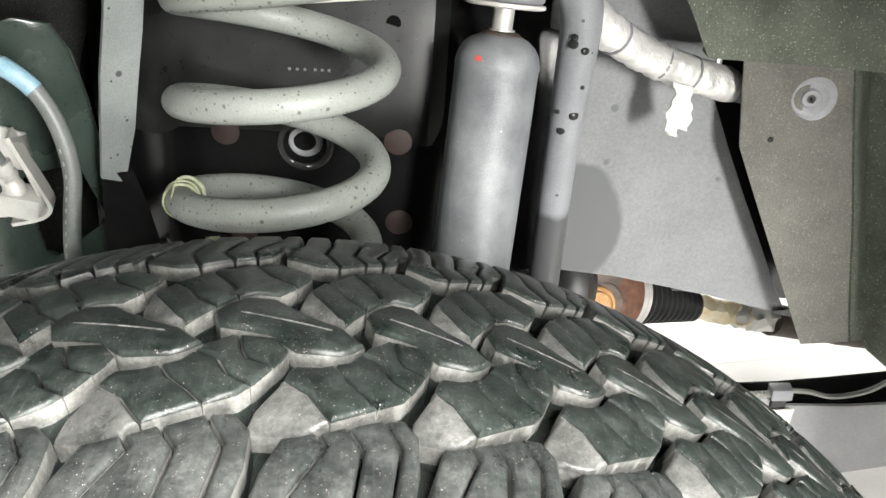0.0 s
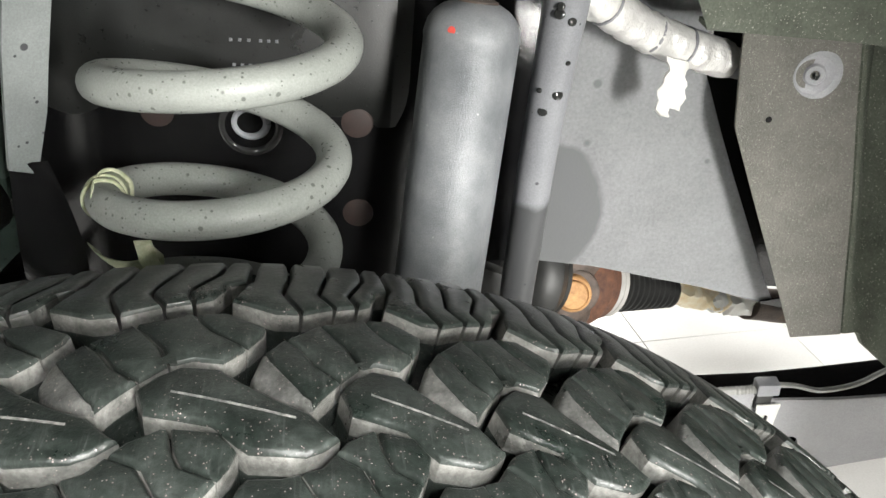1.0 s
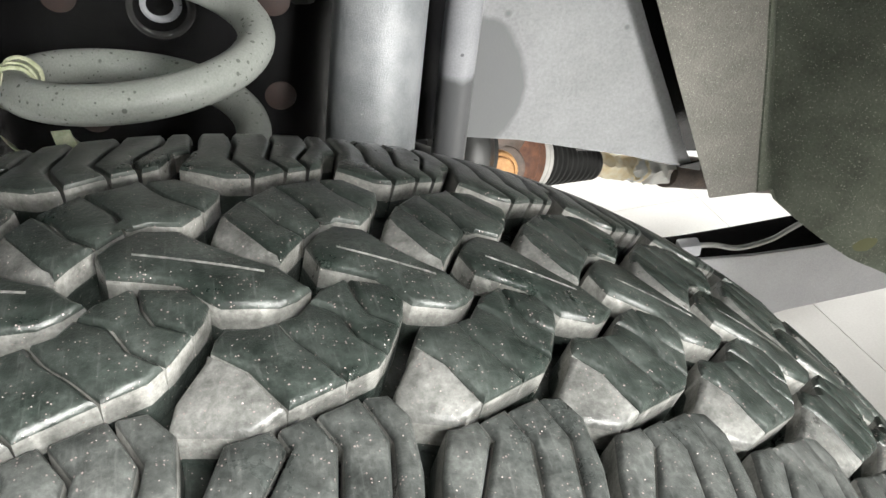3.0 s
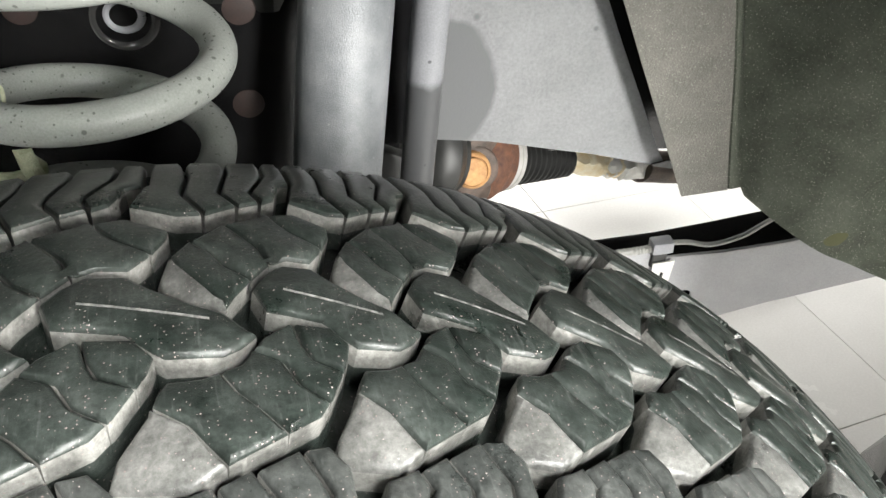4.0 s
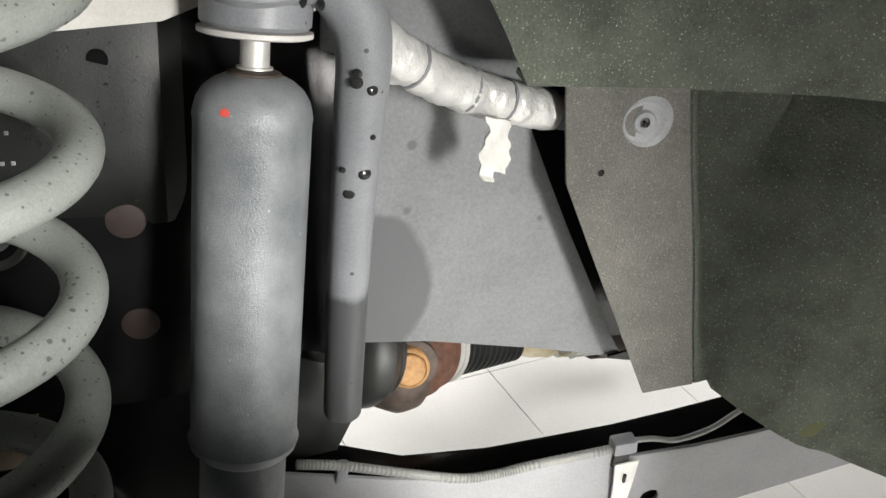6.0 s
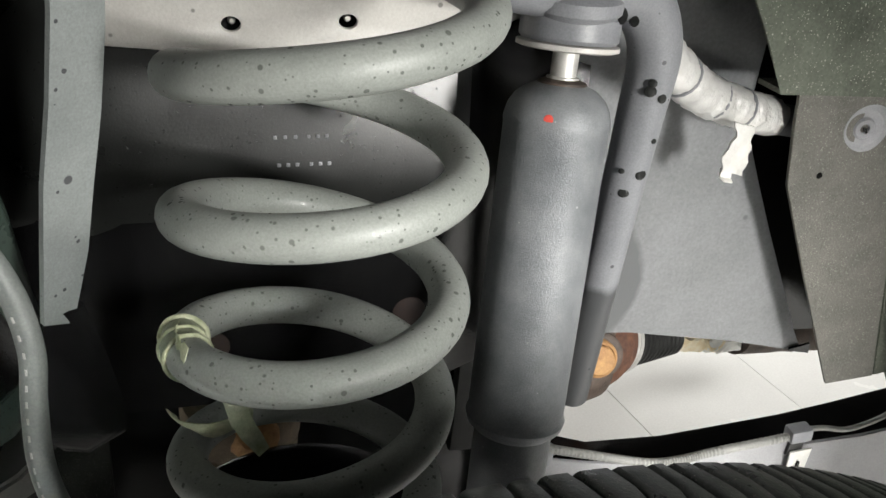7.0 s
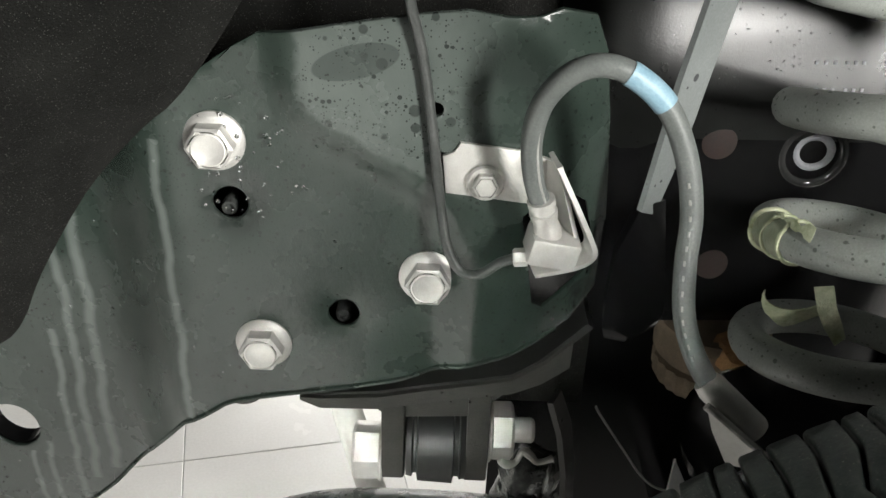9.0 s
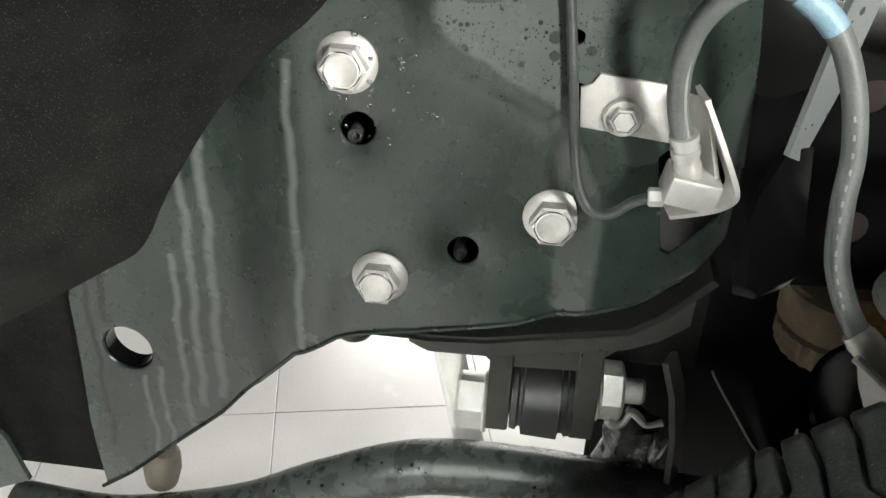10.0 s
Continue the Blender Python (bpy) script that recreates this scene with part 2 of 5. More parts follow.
ORANGE = surface("rust_wax", (0.34, 0.165, 0.065), (0.56, 0.33, 0.14), (0.5, 0.8), scale=160, relief=0.6)
FORK = surface("rust_stained_steel", (0.035, 0.027, 0.022), (0.13, 0.096, 0.077), (0.45, 0.7), metal=0.2, scale=70, relief=0.5)
FOIL = surface("foil_wrap", (0.80, 0.79, 0.76), (0.93, 0.92, 0.90), (0.3, 0.5), metal=0.4, scale=90, grain=260, relief=1.0)
AMBER = surface("amber_wax", (0.78, 0.62, 0.34), (0.93, 0.87, 0.70), (0.4, 0.6), scale=110, relief=0.8)
TAPE = surface("white_tape", (0.74, 0.73, 0.69), (0.85, 0.84, 0.80), (0.5, 0.7), scale=70, grain=300, relief=0.6)
LABEL = surface("blue_label", (0.17, 0.29, 0.36), (0.24, 0.37, 0.44), (0.4, 0.5), scale=120)
FILM = surface("label_film", (0.17, 0.195, 0.13), (0.28, 0.305, 0.22), (0.25, 0.45), scale=130, relief=0.4)
STICKER = surface("torn_sticker", (0.26, 0.29, 0.16), (0.62, 0.64, 0.47), (0.4, 0.6), scale=130, relief=0.6)
CLIPGREY = surface("clip_plastic", (0.24, 0.245, 0.26), (0.30, 0.305, 0.32), (0.35, 0.5), scale=60)
CLIPPALE = surface("pale_clip_plastic", (0.33, 0.335, 0.355), (0.42, 0.425, 0.445), (0.3, 0.45), scale=90)
SILL = surface("sill_paint", (0.30, 0.30, 0.31), (0.37, 0.37, 0.38), (0.35, 0.5), scale=12)
CONDUIT = surface("conduit_grey", (0.25, 0.25, 0.235), (0.34, 0.34, 0.32), (0.5, 0.7), scale=80)
DUSTY = surface("dusty_rubber_stop", (0.14, 0.108, 0.072), (0.25, 0.195, 0.135), (0.7, 0.9), scale=60, relief=0.5)
STEEL = surface("steel_line", (0.045, 0.05, 0.047), (0.085, 0.09, 0.086), (0.3, 0.45), metal=0.3, scale=50)
PLUG = surface("rust_brown_paint", (0.015, 0.009, 0.0075), (0.031, 0.017, 0.014), (0.6, 0.8), scale=140)
RED = surface("red_dot_paint", (0.7, 0.08, 0.06), (0.85, 0.13, 0.10), (0.4, 0.5), relief=0)
TILE = surface("floor_tile", (0.70, 0.69, 0.67), (0.78, 0.77, 0.75), (0.18, 0.3), scale=5, grain=300, relief=0.05)
GROUT = surface("grout", (0.46, 0.455, 0.445), (0.54, 0.53, 0.52), (0.8, 0.9))
WALL = surface("room_wall", (0.11, 0.11, 0.105), (0.15, 0.15, 0.145), (0.7, 0.9), scale=2)
tint_patch(GREENFELT, (0.145, 0.0, -0.018), (0.013, 10.0, 0.007), (0.17, 0.172, 0.095))
for felt in (LINER, GREENFELT, DARKFELT):
    felt.node_tree.nodes["Principled BSDF"].inputs["Specular IOR Level"].default_value = 0.1
CAST = surface("oily_casting", (0.05, 0.052, 0.05), (0.34, 0.35, 0.34), (0.12, 0.35), metal=0.7, scale=75, grain=400, relief=0.5)
TAN = surface("tan_rubber", (0.15, 0.13, 0.10), (0.24, 0.21, 0.165), (0.5, 0.7), scale=90)
BEAD = surface("wet_bead", (0.02, 0.021, 0.02), (0.035, 0.036, 0.035), (0.05, 0.09), relief=0)
BRACKET = surface("bracket_paint", (0.018, 0.0175, 0.0155), (0.044, 0.042, 0.037), (0.40, 0.6), scale=60, relief=0.4, drops=[(180, 0.3, 0.2)], drop_colour=(0.012, 0.012, 0.012))
BAR = surface("bar_paint", (0.030, 0.036, 0.033), (0.055, 0.063, 0.058), (0.2, 0.36), relief=0.3, drops=[(90, 0.34, 0.35), (190, 0.36, 0.25), (48, 0.30, 0.2)], drop_colour=(0.008, 0.009, 0.009))


# ---- mesh helpers ----
def thing(name, base, label, category, group="", kind=""):
    ob = new(name)
    ob.location = base
    ob.empty_display_size = 0.02
    return tagged(ob, label, category, group, kind)


def origin_of(ob):
    return ob.location if not ob.parent else ob.location + origin_of(ob.parent)


def part(name, bm, mat, parent=None, label="", smooth=0.6, base=None):
    """Links a bmesh given in world places as one mesh, under a thing or a part."""
    bmesh.ops.recalc_face_normals(bm, faces=bm.faces)
    o = origin_of(parent) if parent else Vector(base or (0, 0, 0))
    bmesh.ops.translate(bm, verts=bm.verts, vec=-o)
    for e in bm.edges:
        e.smooth = len(e.link_faces) < 2 or e.calc_face_angle(0) < smooth
    for f in bm.faces:
        f.smooth = True
    me = bpy.data.meshes.new(name)
    bm.to_mesh(me)
    bm.free()
    me.materials.append(mat)
    ob = new(name, me)
    if parent:
        ob.parent = parent
    else:
        ob.location = o
    return tagged(ob, label) if label else ob


def smooth_path(points, steps=8, closed=False):
    """Catmull-Rom through the points."""
    p = [Vector(q) for q in points]
    out = []
    for i in range(len(p) - 1):
        a, b, c, d = p[max(i - 1, 0)], p[i], p[i + 1], p[min(i + 2, len(p) - 1)]
        for k in range(steps):
            u = k / steps
            out.append(0.5 * ((2 * b) + (c - a) * u + (2 * a - 5 * b + 4 * c - d) * u * u + (3 * b - a - 3 * c + d) * u ** 3))
    return out + [p[-1]]


def sweep(bm, path, radius, sides=16, caps=True, squash=None):
    """A tube along a path; radius is one number or one for each place."""
    path = [Vector(p) for p in path]
    n = len(path)
    radii = radius if isinstance(radius, (list, tuple)) else [radius] * n
    tangent = [(path[min(i + 1, n - 1)] - path[max(i - 1, 0)]).normalized() for i in range(n)]
    side = tangent[0].orthogonal().normalized()
    rings = []
    for i in range(n):
        side = (side - tangent[i] * side.dot(tangent[i])).normalized()
        other = tangent[i].cross(side)
        rings.append([bm.verts.new(path[i] + radii[i] * (math.cos(2 * math.pi * k / sides) * side + math.sin(2 * math.pi * k / sides) * other)) for k in range(sides)])
    for a, b in zip(rings, rings[1:]):
        for k in range(sides):
            bm.faces.new((a[k], a[(k + 1) % sides], b[(k + 1) % sides], b[k]))
    if caps:
        bm.faces.new(rings[0][::-1])
        bm.faces.new(rings[-1])
    return bm


def tube(path, radius, sides=16, caps=True):
    return sweep(bmesh.new(), path, radius, sides, caps)


def lathe(a, b, profile, sides=32):
    """Turned round the line from a towards b: profile of (metres along, radius)."""
    a, d = Vector(a), (Vector(b) - Vector(a)).normalized()
    return tube_profile(a, d, profile, sides)


def tube_profile(a, d, profile, sides, bm=None):
    bm = bm or bmesh.new()
    s = d.orthogonal().normalized()
    o = d.cross(s)
    rings = []
    for along, r in profile:
        if r < 1e-6:
            rings.append([bm.verts.new(a + d * along)])
        else:
            rings.append([bm.verts.new(a + d * along + r * (math.cos(2 * math.pi * k / sides) * s + math.sin(2 * math.pi * k / sides) * o)) for k in range(sides)])
    for p, q in zip(rings, rings[1:]):
        for k in range(sides):
            j = (k + 1) % sides
            if len(p) == 1 and len(q) > 1:
                bm.faces.new((p[0], q[k], q[j]))
            elif len(q) == 1 and len(p) > 1:
                bm.faces.new((p[k], p[j], q[0]))
            elif len(p) > 1:
                bm.faces.new((p[k], p[j], q[j], q[k]))
    for ring, flip in ((rings[0], True), (rings[-1], False)):
        if len(ring) > 2:
            bm.faces.new(ring[::-1] if flip else ring)
    return bm


def frame_of(at, out, up=(0, 0, 1)):
    """A pose with its z along out and its y as near up as can be."""
    z = Vector(out).normalized()
    x = Vector(up).cross(z).normalized()
    y = z.cross(x)
    m = Matrix((x, y, z)).transposed().to_4x4()
    m.translation = Vector(at)
    return m


def plate(outline, holes, m, thick, cuts=(), warp=None, bevel=0.0008):
    """A plate with holes: outline and holes in the plane of the pose m (x, y), thick along its -z; cuts: x places for bends, warp(x, y) lifts it."""
    bm = bmesh.new()
    edges = []
    for loop in [outline, *holes]:
        vs = [bm.verts.new((x, y, 0)) for x, y in loop]
        edges += [bm.edges.new((vs[i], vs[(i + 1) % len(vs)])) for i in range(len(vs))]
    bmesh.ops.triangle_fill(bm, use_beauty=True, use_dissolve=False, edges=edges)
    for axis, value in cuts:
        co = (value, 0, 0) if axis == "x" else (0, value, 0)
        no = (1, 0, 0) if axis == "x" else (0, 1, 0)
        bmesh.ops.bisect_plane(bm, geom=bm.verts[:] + bm.edges[:] + bm.faces[:], plane_co=co, plane_no=no)
    rim = [e for e in bm.edges if len(e.link_faces) == 1]
    up = bmesh.ops.extrude_face_region(bm, geom=bm.faces[:])
    top = [g for g in up["geom"] if isinstance(g, bmesh.types.BMVert)]
    bmesh.ops.translate(bm, verts=top, vec=(0, 0, thick))
    bmesh.ops.recalc_face_normals(bm, faces=bm.faces)
    if bevel:
        sharp = [e for e in bm.edges if len(e.link_faces) == 2 and e.calc_face_angle(0) > 1.0 and all(v in set(top) for v in e.verts)]
        bmesh.ops.bevel(bm, geom=sharp, offset=bevel, segments=2, affect="EDGES", profile=0.5)
    if warp:
        for v in bm.verts:
            v.co.z += warp(v.co.x, v.co.y)
    bmesh.ops.transform(bm, matrix=m, verts=bm.verts)
    return bm


def ring_points(x, y, rx, ry=None, n=24, turn=0.0):
    ry = ry or rx
    c, s = math.cos(turn), math.sin(turn)
    pts = [(rx * math.cos(2 * math.pi * k / n), ry * math.sin(2 * math.pi * k / n)) for k in range(n)]
    return [(x + c * a - s * b, y + s * a + c * b) for a, b in pts]


def block(m, sx, sy, sz, bevel=0.002):
    bm = bmesh.new()
    bmesh.ops.create_cube(bm, size=1)
    bmesh.ops.scale(bm, vec=(sx, sy, sz), verts=bm.verts)
    if bevel:
        bmesh.ops.bevel(bm, geom=bm.edges[:], offset=bevel, segments=2, affect="EDGES", profile=0.5)
    bmesh.ops.transform(bm, matrix=m, verts=bm.verts)
    return bm


def sheet(rows, thick=0.0025):
    """A bent sheet through rows of places, with thickness."""
    bm = bmesh.new()
    grid = [[bm.verts.new(Vector(p)) for p in row] for row in rows]
    for a, b in zip(grid, grid[1:]):
        for k in range(len(a) - 1):
            bm.faces.new((a[k], a[k + 1], b[k + 1], b[k]))
    bmesh.ops.recalc_face_normals(bm, faces=bm.faces)
    bmesh.ops.solidify(bm, geom=bm.faces[:], thickness=thick)
    return bm


def hexagon(m, radius, height, chamfer=0.001, dish=0.0):
    bm = bmesh.new()
    rings = []
    for r, z in ((radius, 0), (radius, height - chamfer), (radius - chamfer * 1.3, height)):
        rings.append([bm.verts.new((r * math.cos(math.pi / 3 * k), r * math.sin(math.pi / 3 * k), z)) for k in range(6)])
    n = 18
    cap = [bm.verts.new((radius * 0.78 * math.cos(2 * math.pi * k / n), radius * 0.78 * math.sin(2 * math.pi * k / n), height)) for k in range(n)]
    low = [bm.verts.new((radius * 0.72 * math.cos(2 * math.pi * k / n), radius * 0.72 * math.sin(2 * math.pi * k / n), height - dish)) for k in range(n)]
    for a, b in zip(rings, rings[1:]):
        for k in range(6):
            bm.faces.new((a[k], a[(k + 1) % 6], b[(k + 1) % 6], b[k]))
    for k in range(6):
        a, b = rings[2][k], rings[2][(k + 1) % 6]
        c = [cap[(3 * k + j) % n] for j in range(4)]
        bm.faces.new((a, b, c[3], c[2], c[1], c[0]))
    for k in range(n):
        bm.faces.new((cap[k], cap[(k + 1) % n], low[(k + 1) % n], low[k]))
    bm.faces.new(low)
    bm.faces.new(rings[0][::-1])
    bmesh.ops.transform(bm, matrix=m, verts=bm.verts)
    return bm


# ---- the room ----
def room():
    yaw = radians(13.4)
    base = new("floor", None)
    tagged(base, "glossy pale grey ceramic tile floor", "floor", "", "structure")
    base.location = (0, 0, FLOOR)
    bed = lathe((0.1, 1.2, FLOOR - 0.05), (0.1, 1.2, 1), [(0, 1.72), (0.047, 1.72), (0.047, 0.0)], 48)
    part("screed", bed, GROUT, base)
    # square tiles laid in line
    w, d, gap = 0.268, 0.268, 0.0011
    tile = None
    turn = Matrix.Rotation(yaw, 4, "Z")
    for j in range(-7, 6):
        for i in range(-6, 10):
            at = turn @ Vector(((i + 0.5) * w + 0.6985 - 3 * w, 1.357 + (j - 0.5) * d, 0))
            if (at - Vector((0.1, 1.2, 0))).length > 1.7:
                continue
            if tile is None:
                bm = block(pose(0, 0, FLOOR - 0.004), w - gap, d - gap, 0.008, 0.0007)
                tile = part("tile", bm, TILE, base, smooth=0.05).data
                first = bpy.data.objects["tile"]
                first.location, first.rotation_euler = at, (0, 0, yaw)
                continue
            ob = new("tile", tile)
            ob.parent = base
            ob.location, ob.rotation_euler = at, (0, 0, yaw)
    bm = bmesh.new()
    out = bmesh.ops.create_grid(bm, x_segments=1, y_segments=1, size=4.5)
    bmesh.ops.translate(bm, verts=bm.verts, vec=(0, 1, FLOOR - 0.0045))
    part("far_floor", bm, TILE, base)
    # added walls and ceiling, unseen, kept dark so that little light bounces
    for name, at, sx, sy, sz in (("wall_north", (0, 5.55, 1.5), 9, 0.1, 3.1), ("wall_south", (0, -3.55, 1.5), 9, 0.1, 3.1), ("wall_east", (4.55, 1, 1.5), 0.1, 9.2, 3.1), ("wall_west", (-4.55, 1, 1.5), 0.1, 9.2, 3.1)):
        tagged(part(name, block(pose(*at), sx, sy, sz, 0), WALL, None, base=at), "plain dark grey wall, unseen, added to close the room", "wall", "", "structure")
    tagged(part("ceiling", block(pose(0, 1, 3.1), 9.2, 9.2, 0.1, 0), WALL, None, base=(0, 1, 3.1)), "plain dark grey ceiling, unseen, added to close the room", "ceiling", "", "structure")


room()


# ---- the tyre ----
TYRE_AT, TYRE_YAW, TYRE_R, HALF = Vector((-0.104, 0.500, 0.400)), -0.09, 0.346, 0.112
COUNT = 52


def crown(v):
    a = abs(v) / HALF
    return TYRE_R - (0.020 if v > 0 else 0.016) * min(a, 1.0) ** 2.5 - max(a - 1.0, 0) * 0.16


def on_tyre(u, v, depth=0.0):
    """u round and v across the tread, in metres, v growing towards the car; in the wheel's own axes, y along the axle."""
    r = crown(v) - depth
    w = math.copysign(min(abs(v), HALF + 0.010), v)
    a = u / TYRE_R
    return Vector((r * math.sin(a), w, r * math.cos(a)))


def clip(poly, p, n):
    out = []
    for i in range(len(poly)):
        a, b = Vector(poly[i]), Vector(poly[(i + 1) % len(poly)])
        da, db = (a - p).dot(n), (b - p).dot(n)
        if da >= 0:
            out.append(a)
        if (da >= 0) != (db >= 0):
            out.append(a + (b - a) * (da / (da - db)))
    return out


def split(polys, a, b, gap=0.0009):
    """Cuts outlines along the line a-b, leaving a sipe."""
    a, b = Vector(a), Vector(b)
    n = Vector((-(b - a).y, (b - a).x)).normalized()
    out = []
    for poly in polys:
        for s in (1, -1):
            piece = clip(poly, a + n * s * gap / 2, n * s)
            if len(piece) > 2:
                out.append([tuple(q) for q in piece])
    return out


def sipe(polys, chain, gap=0.0011):
    """Cuts outlines along a kinked line whose ends lie outside them."""
    c = [Vector(p) for p in chain]
    normals = []
    for i in range(len(c)):
        d = (c[min(i + 1, len(c) - 1)] - c[max(i - 1, 0)]).normalized()
        normals.append(Vector((-d.y, d.x)))

    def cross(p, q, a, b):
        r, w = q - p, b - a
        k = r.x * w.y - r.y * w.x
        if abs(k) < 1e-12:
            return None
        u = ((a - p).x * w.y - (a - p).y * w.x) / k
        v = ((a - p).x * r.y - (a - p).y * r.x) / k
        return (u, p + r * u) if 0 <= u < 1 and 0 <= v <= 1 else None

    out = []
    for poly in polys:
        pts = [Vector(p) for p in poly]
        hits = []
        for i in range(len(pts)):
            for end, (a, b) in (("in", (c[0], c[1])), ("out", (c[-2], c[-1]))):
                h = cross(pts[i], pts[(i + 1) % len(pts)], a, b)
                if h:
                    hits.append((end, i, h[1]))
        ins, outs = [h for h in hits if h[0] == "in"], [h for h in hits if h[0] == "out"]
        if len(ins) != 1 or len(outs) != 1:
            out.append(poly)
            continue
        (_, i, p), (_, o, q) = ins[0], outs[0]
        line = [p] + c[1:-1] + [q]
        n = len(pts)
        for start, stop, chain_pts, side in ((o, i, line, 1), (i, o, line[::-1], -1)):
            walk_pts, k = [], start
            while k != stop:
                k = (k + 1) % n
                walk_pts.append(pts[k])
            norm = normals if side == 1 else normals[::-1]
            mid = sum(walk_pts, Vector((0, 0))) / max(len(walk_pts), 1)
            s = 1 if (mid - line[len(line) // 2]).dot(normals[len(normals) // 2]) > 0 else -1
            out.append([tuple(v) for v in walk_pts + [v + w * s * gap / 2 for v, w in zip(chain_pts, norm)]])
    return out


def offset(poly, d):
    """Moves each side of an outline inwards by d (d < 0: outwards)."""
    n = len(poly)
    area2 = sum(poly[i][0] * poly[(i + 1) % n][1] - poly[(i + 1) % n][0] * poly[i][1] for i in range(n))
    s = 1 if area2 > 0 else -1
    out = []
    for i in range(n):
        p, q, r = (Vector(poly[(i + k - 1) % n]) for k in range(3))
        e1, e2 = (q - p).normalized(), (r - q).normalized()
        n1, n2 = Vector((-e1.y, e1.x)) * s, Vector((-e2.y, e2.x)) * s
        m = (n1 + n2)
        m = m / max(m.length_squared, 0.35) * 2 if m.length else n1
        out.append(tuple(q + m * d))
    return out


def refine(poly, most=0.008):
    out = []
    for i in range(len(poly)):
        a, b = Vector(poly[i]), Vector(poly[(i + 1) % len(poly)])
        k = max(1, math.ceil((b - a).length / most))
        out += [tuple(a + (b - a) * j / k) for j in range(k)]
    return out


# uneven pitch of the tread, as moulded to keep the tyre quiet: drawing millimetres in, millimetres round the tyre out
PITCH_IN = (-90.0, -45.0, 0.0, 26.5, 45.0, 71.5, 90.0, 116.5, 135.0, 161.5, 180.0, 2247.6)
PITCH_OUT = (-108.0, -52.8, 4.2, 36.0, 55.7, 80.9, 98.6, 124.2, 142.6, 167.7, 186.0, 2229.6)


def pitched(u, k):
    a = u / 0.00093 + 44.954 * k
    turns = math.floor((a + 90.0) / 2337.6)
    return (0.93 * (float(np.interp(a - 2337.6 * turns, PITCH_IN, PITCH_OUT)) + 2337.6 * turns) - 12.7) / 1000


def lug(bm, poly, k, depth=0.010, drop=None, dusty=False):
    """One rubber block on the tread: flared foot, wall, rounded rim and top."""
    poly = refine(poly)
    top = 2 if drop else (3 if dusty else 0)
    rings = []
    for inset, down in ((-0.0008, depth), (-0.0005, 0.0075), (-0.0003, 0.0018), (0.0001, 0.0006), (0.0010, 0.0)):
        rings.append([bm.verts.new(on_tyre(pitched(u, k), v, down + (drop(u, v) if drop and down < depth else 0))) for u, v in offset(poly, inset)])
    for number, (a, b) in enumerate(zip(rings, rings[1:])):
        for i in range(len(a)):
            f = bm.faces.new((a[i], a[(i + 1) % len(a)], b[(i + 1) % len(a)], b[i]))
            # lower wall dark, upper wall pale: the grooves' shade put into the colour
            f.material_index = (0, 1)[number] if number < 2 else top
    face = bm.faces.new(rings[-1])
    face.material_index = top
    bmesh.ops.triangulate(bm, faces=[face])


def outer_slant(u, v):
    """The slanting end of an outer block: deeper away from its first sipe."""
    n = Vector((0.018, 0.01125)).normalized()
    return 0.34 * max(0.0, -(Vector((u, v)) - Vector((0.0197, -0.0180))).dot(n))


def inner_slant(u, v):
    """The worn-down corner of an inner block."""
    n = Vector((0.0194, 0.0103)).normalized()
    return 0.55 * max(0.0, -(Vector((u, v)) - Vector((-0.0242, 0.0389))).dot(n))


def mm(*points):
    """From the tread drawing, in millimetres, to places round and across the tread."""
    return [(0.93 * a / 1000, (0.94 * b - 10.3) / 1000) for a, b in points]


def bands(lines, bottoms, tops):
    """Outlines between neighbouring sipe lines, each a list of (u, v) from the row's lower edge to its upper one."""
    out = []
    for (la, lb), bot, top in zip(zip(lines, lines[1:]), bottoms, tops):
        g = 0.85
        left = [(u + g, v) for u, v in la]
        right = [(u - g, v) for u, v in lb]
        out.append(mm(*left, *top, *right[::-1], *bot))
    return out


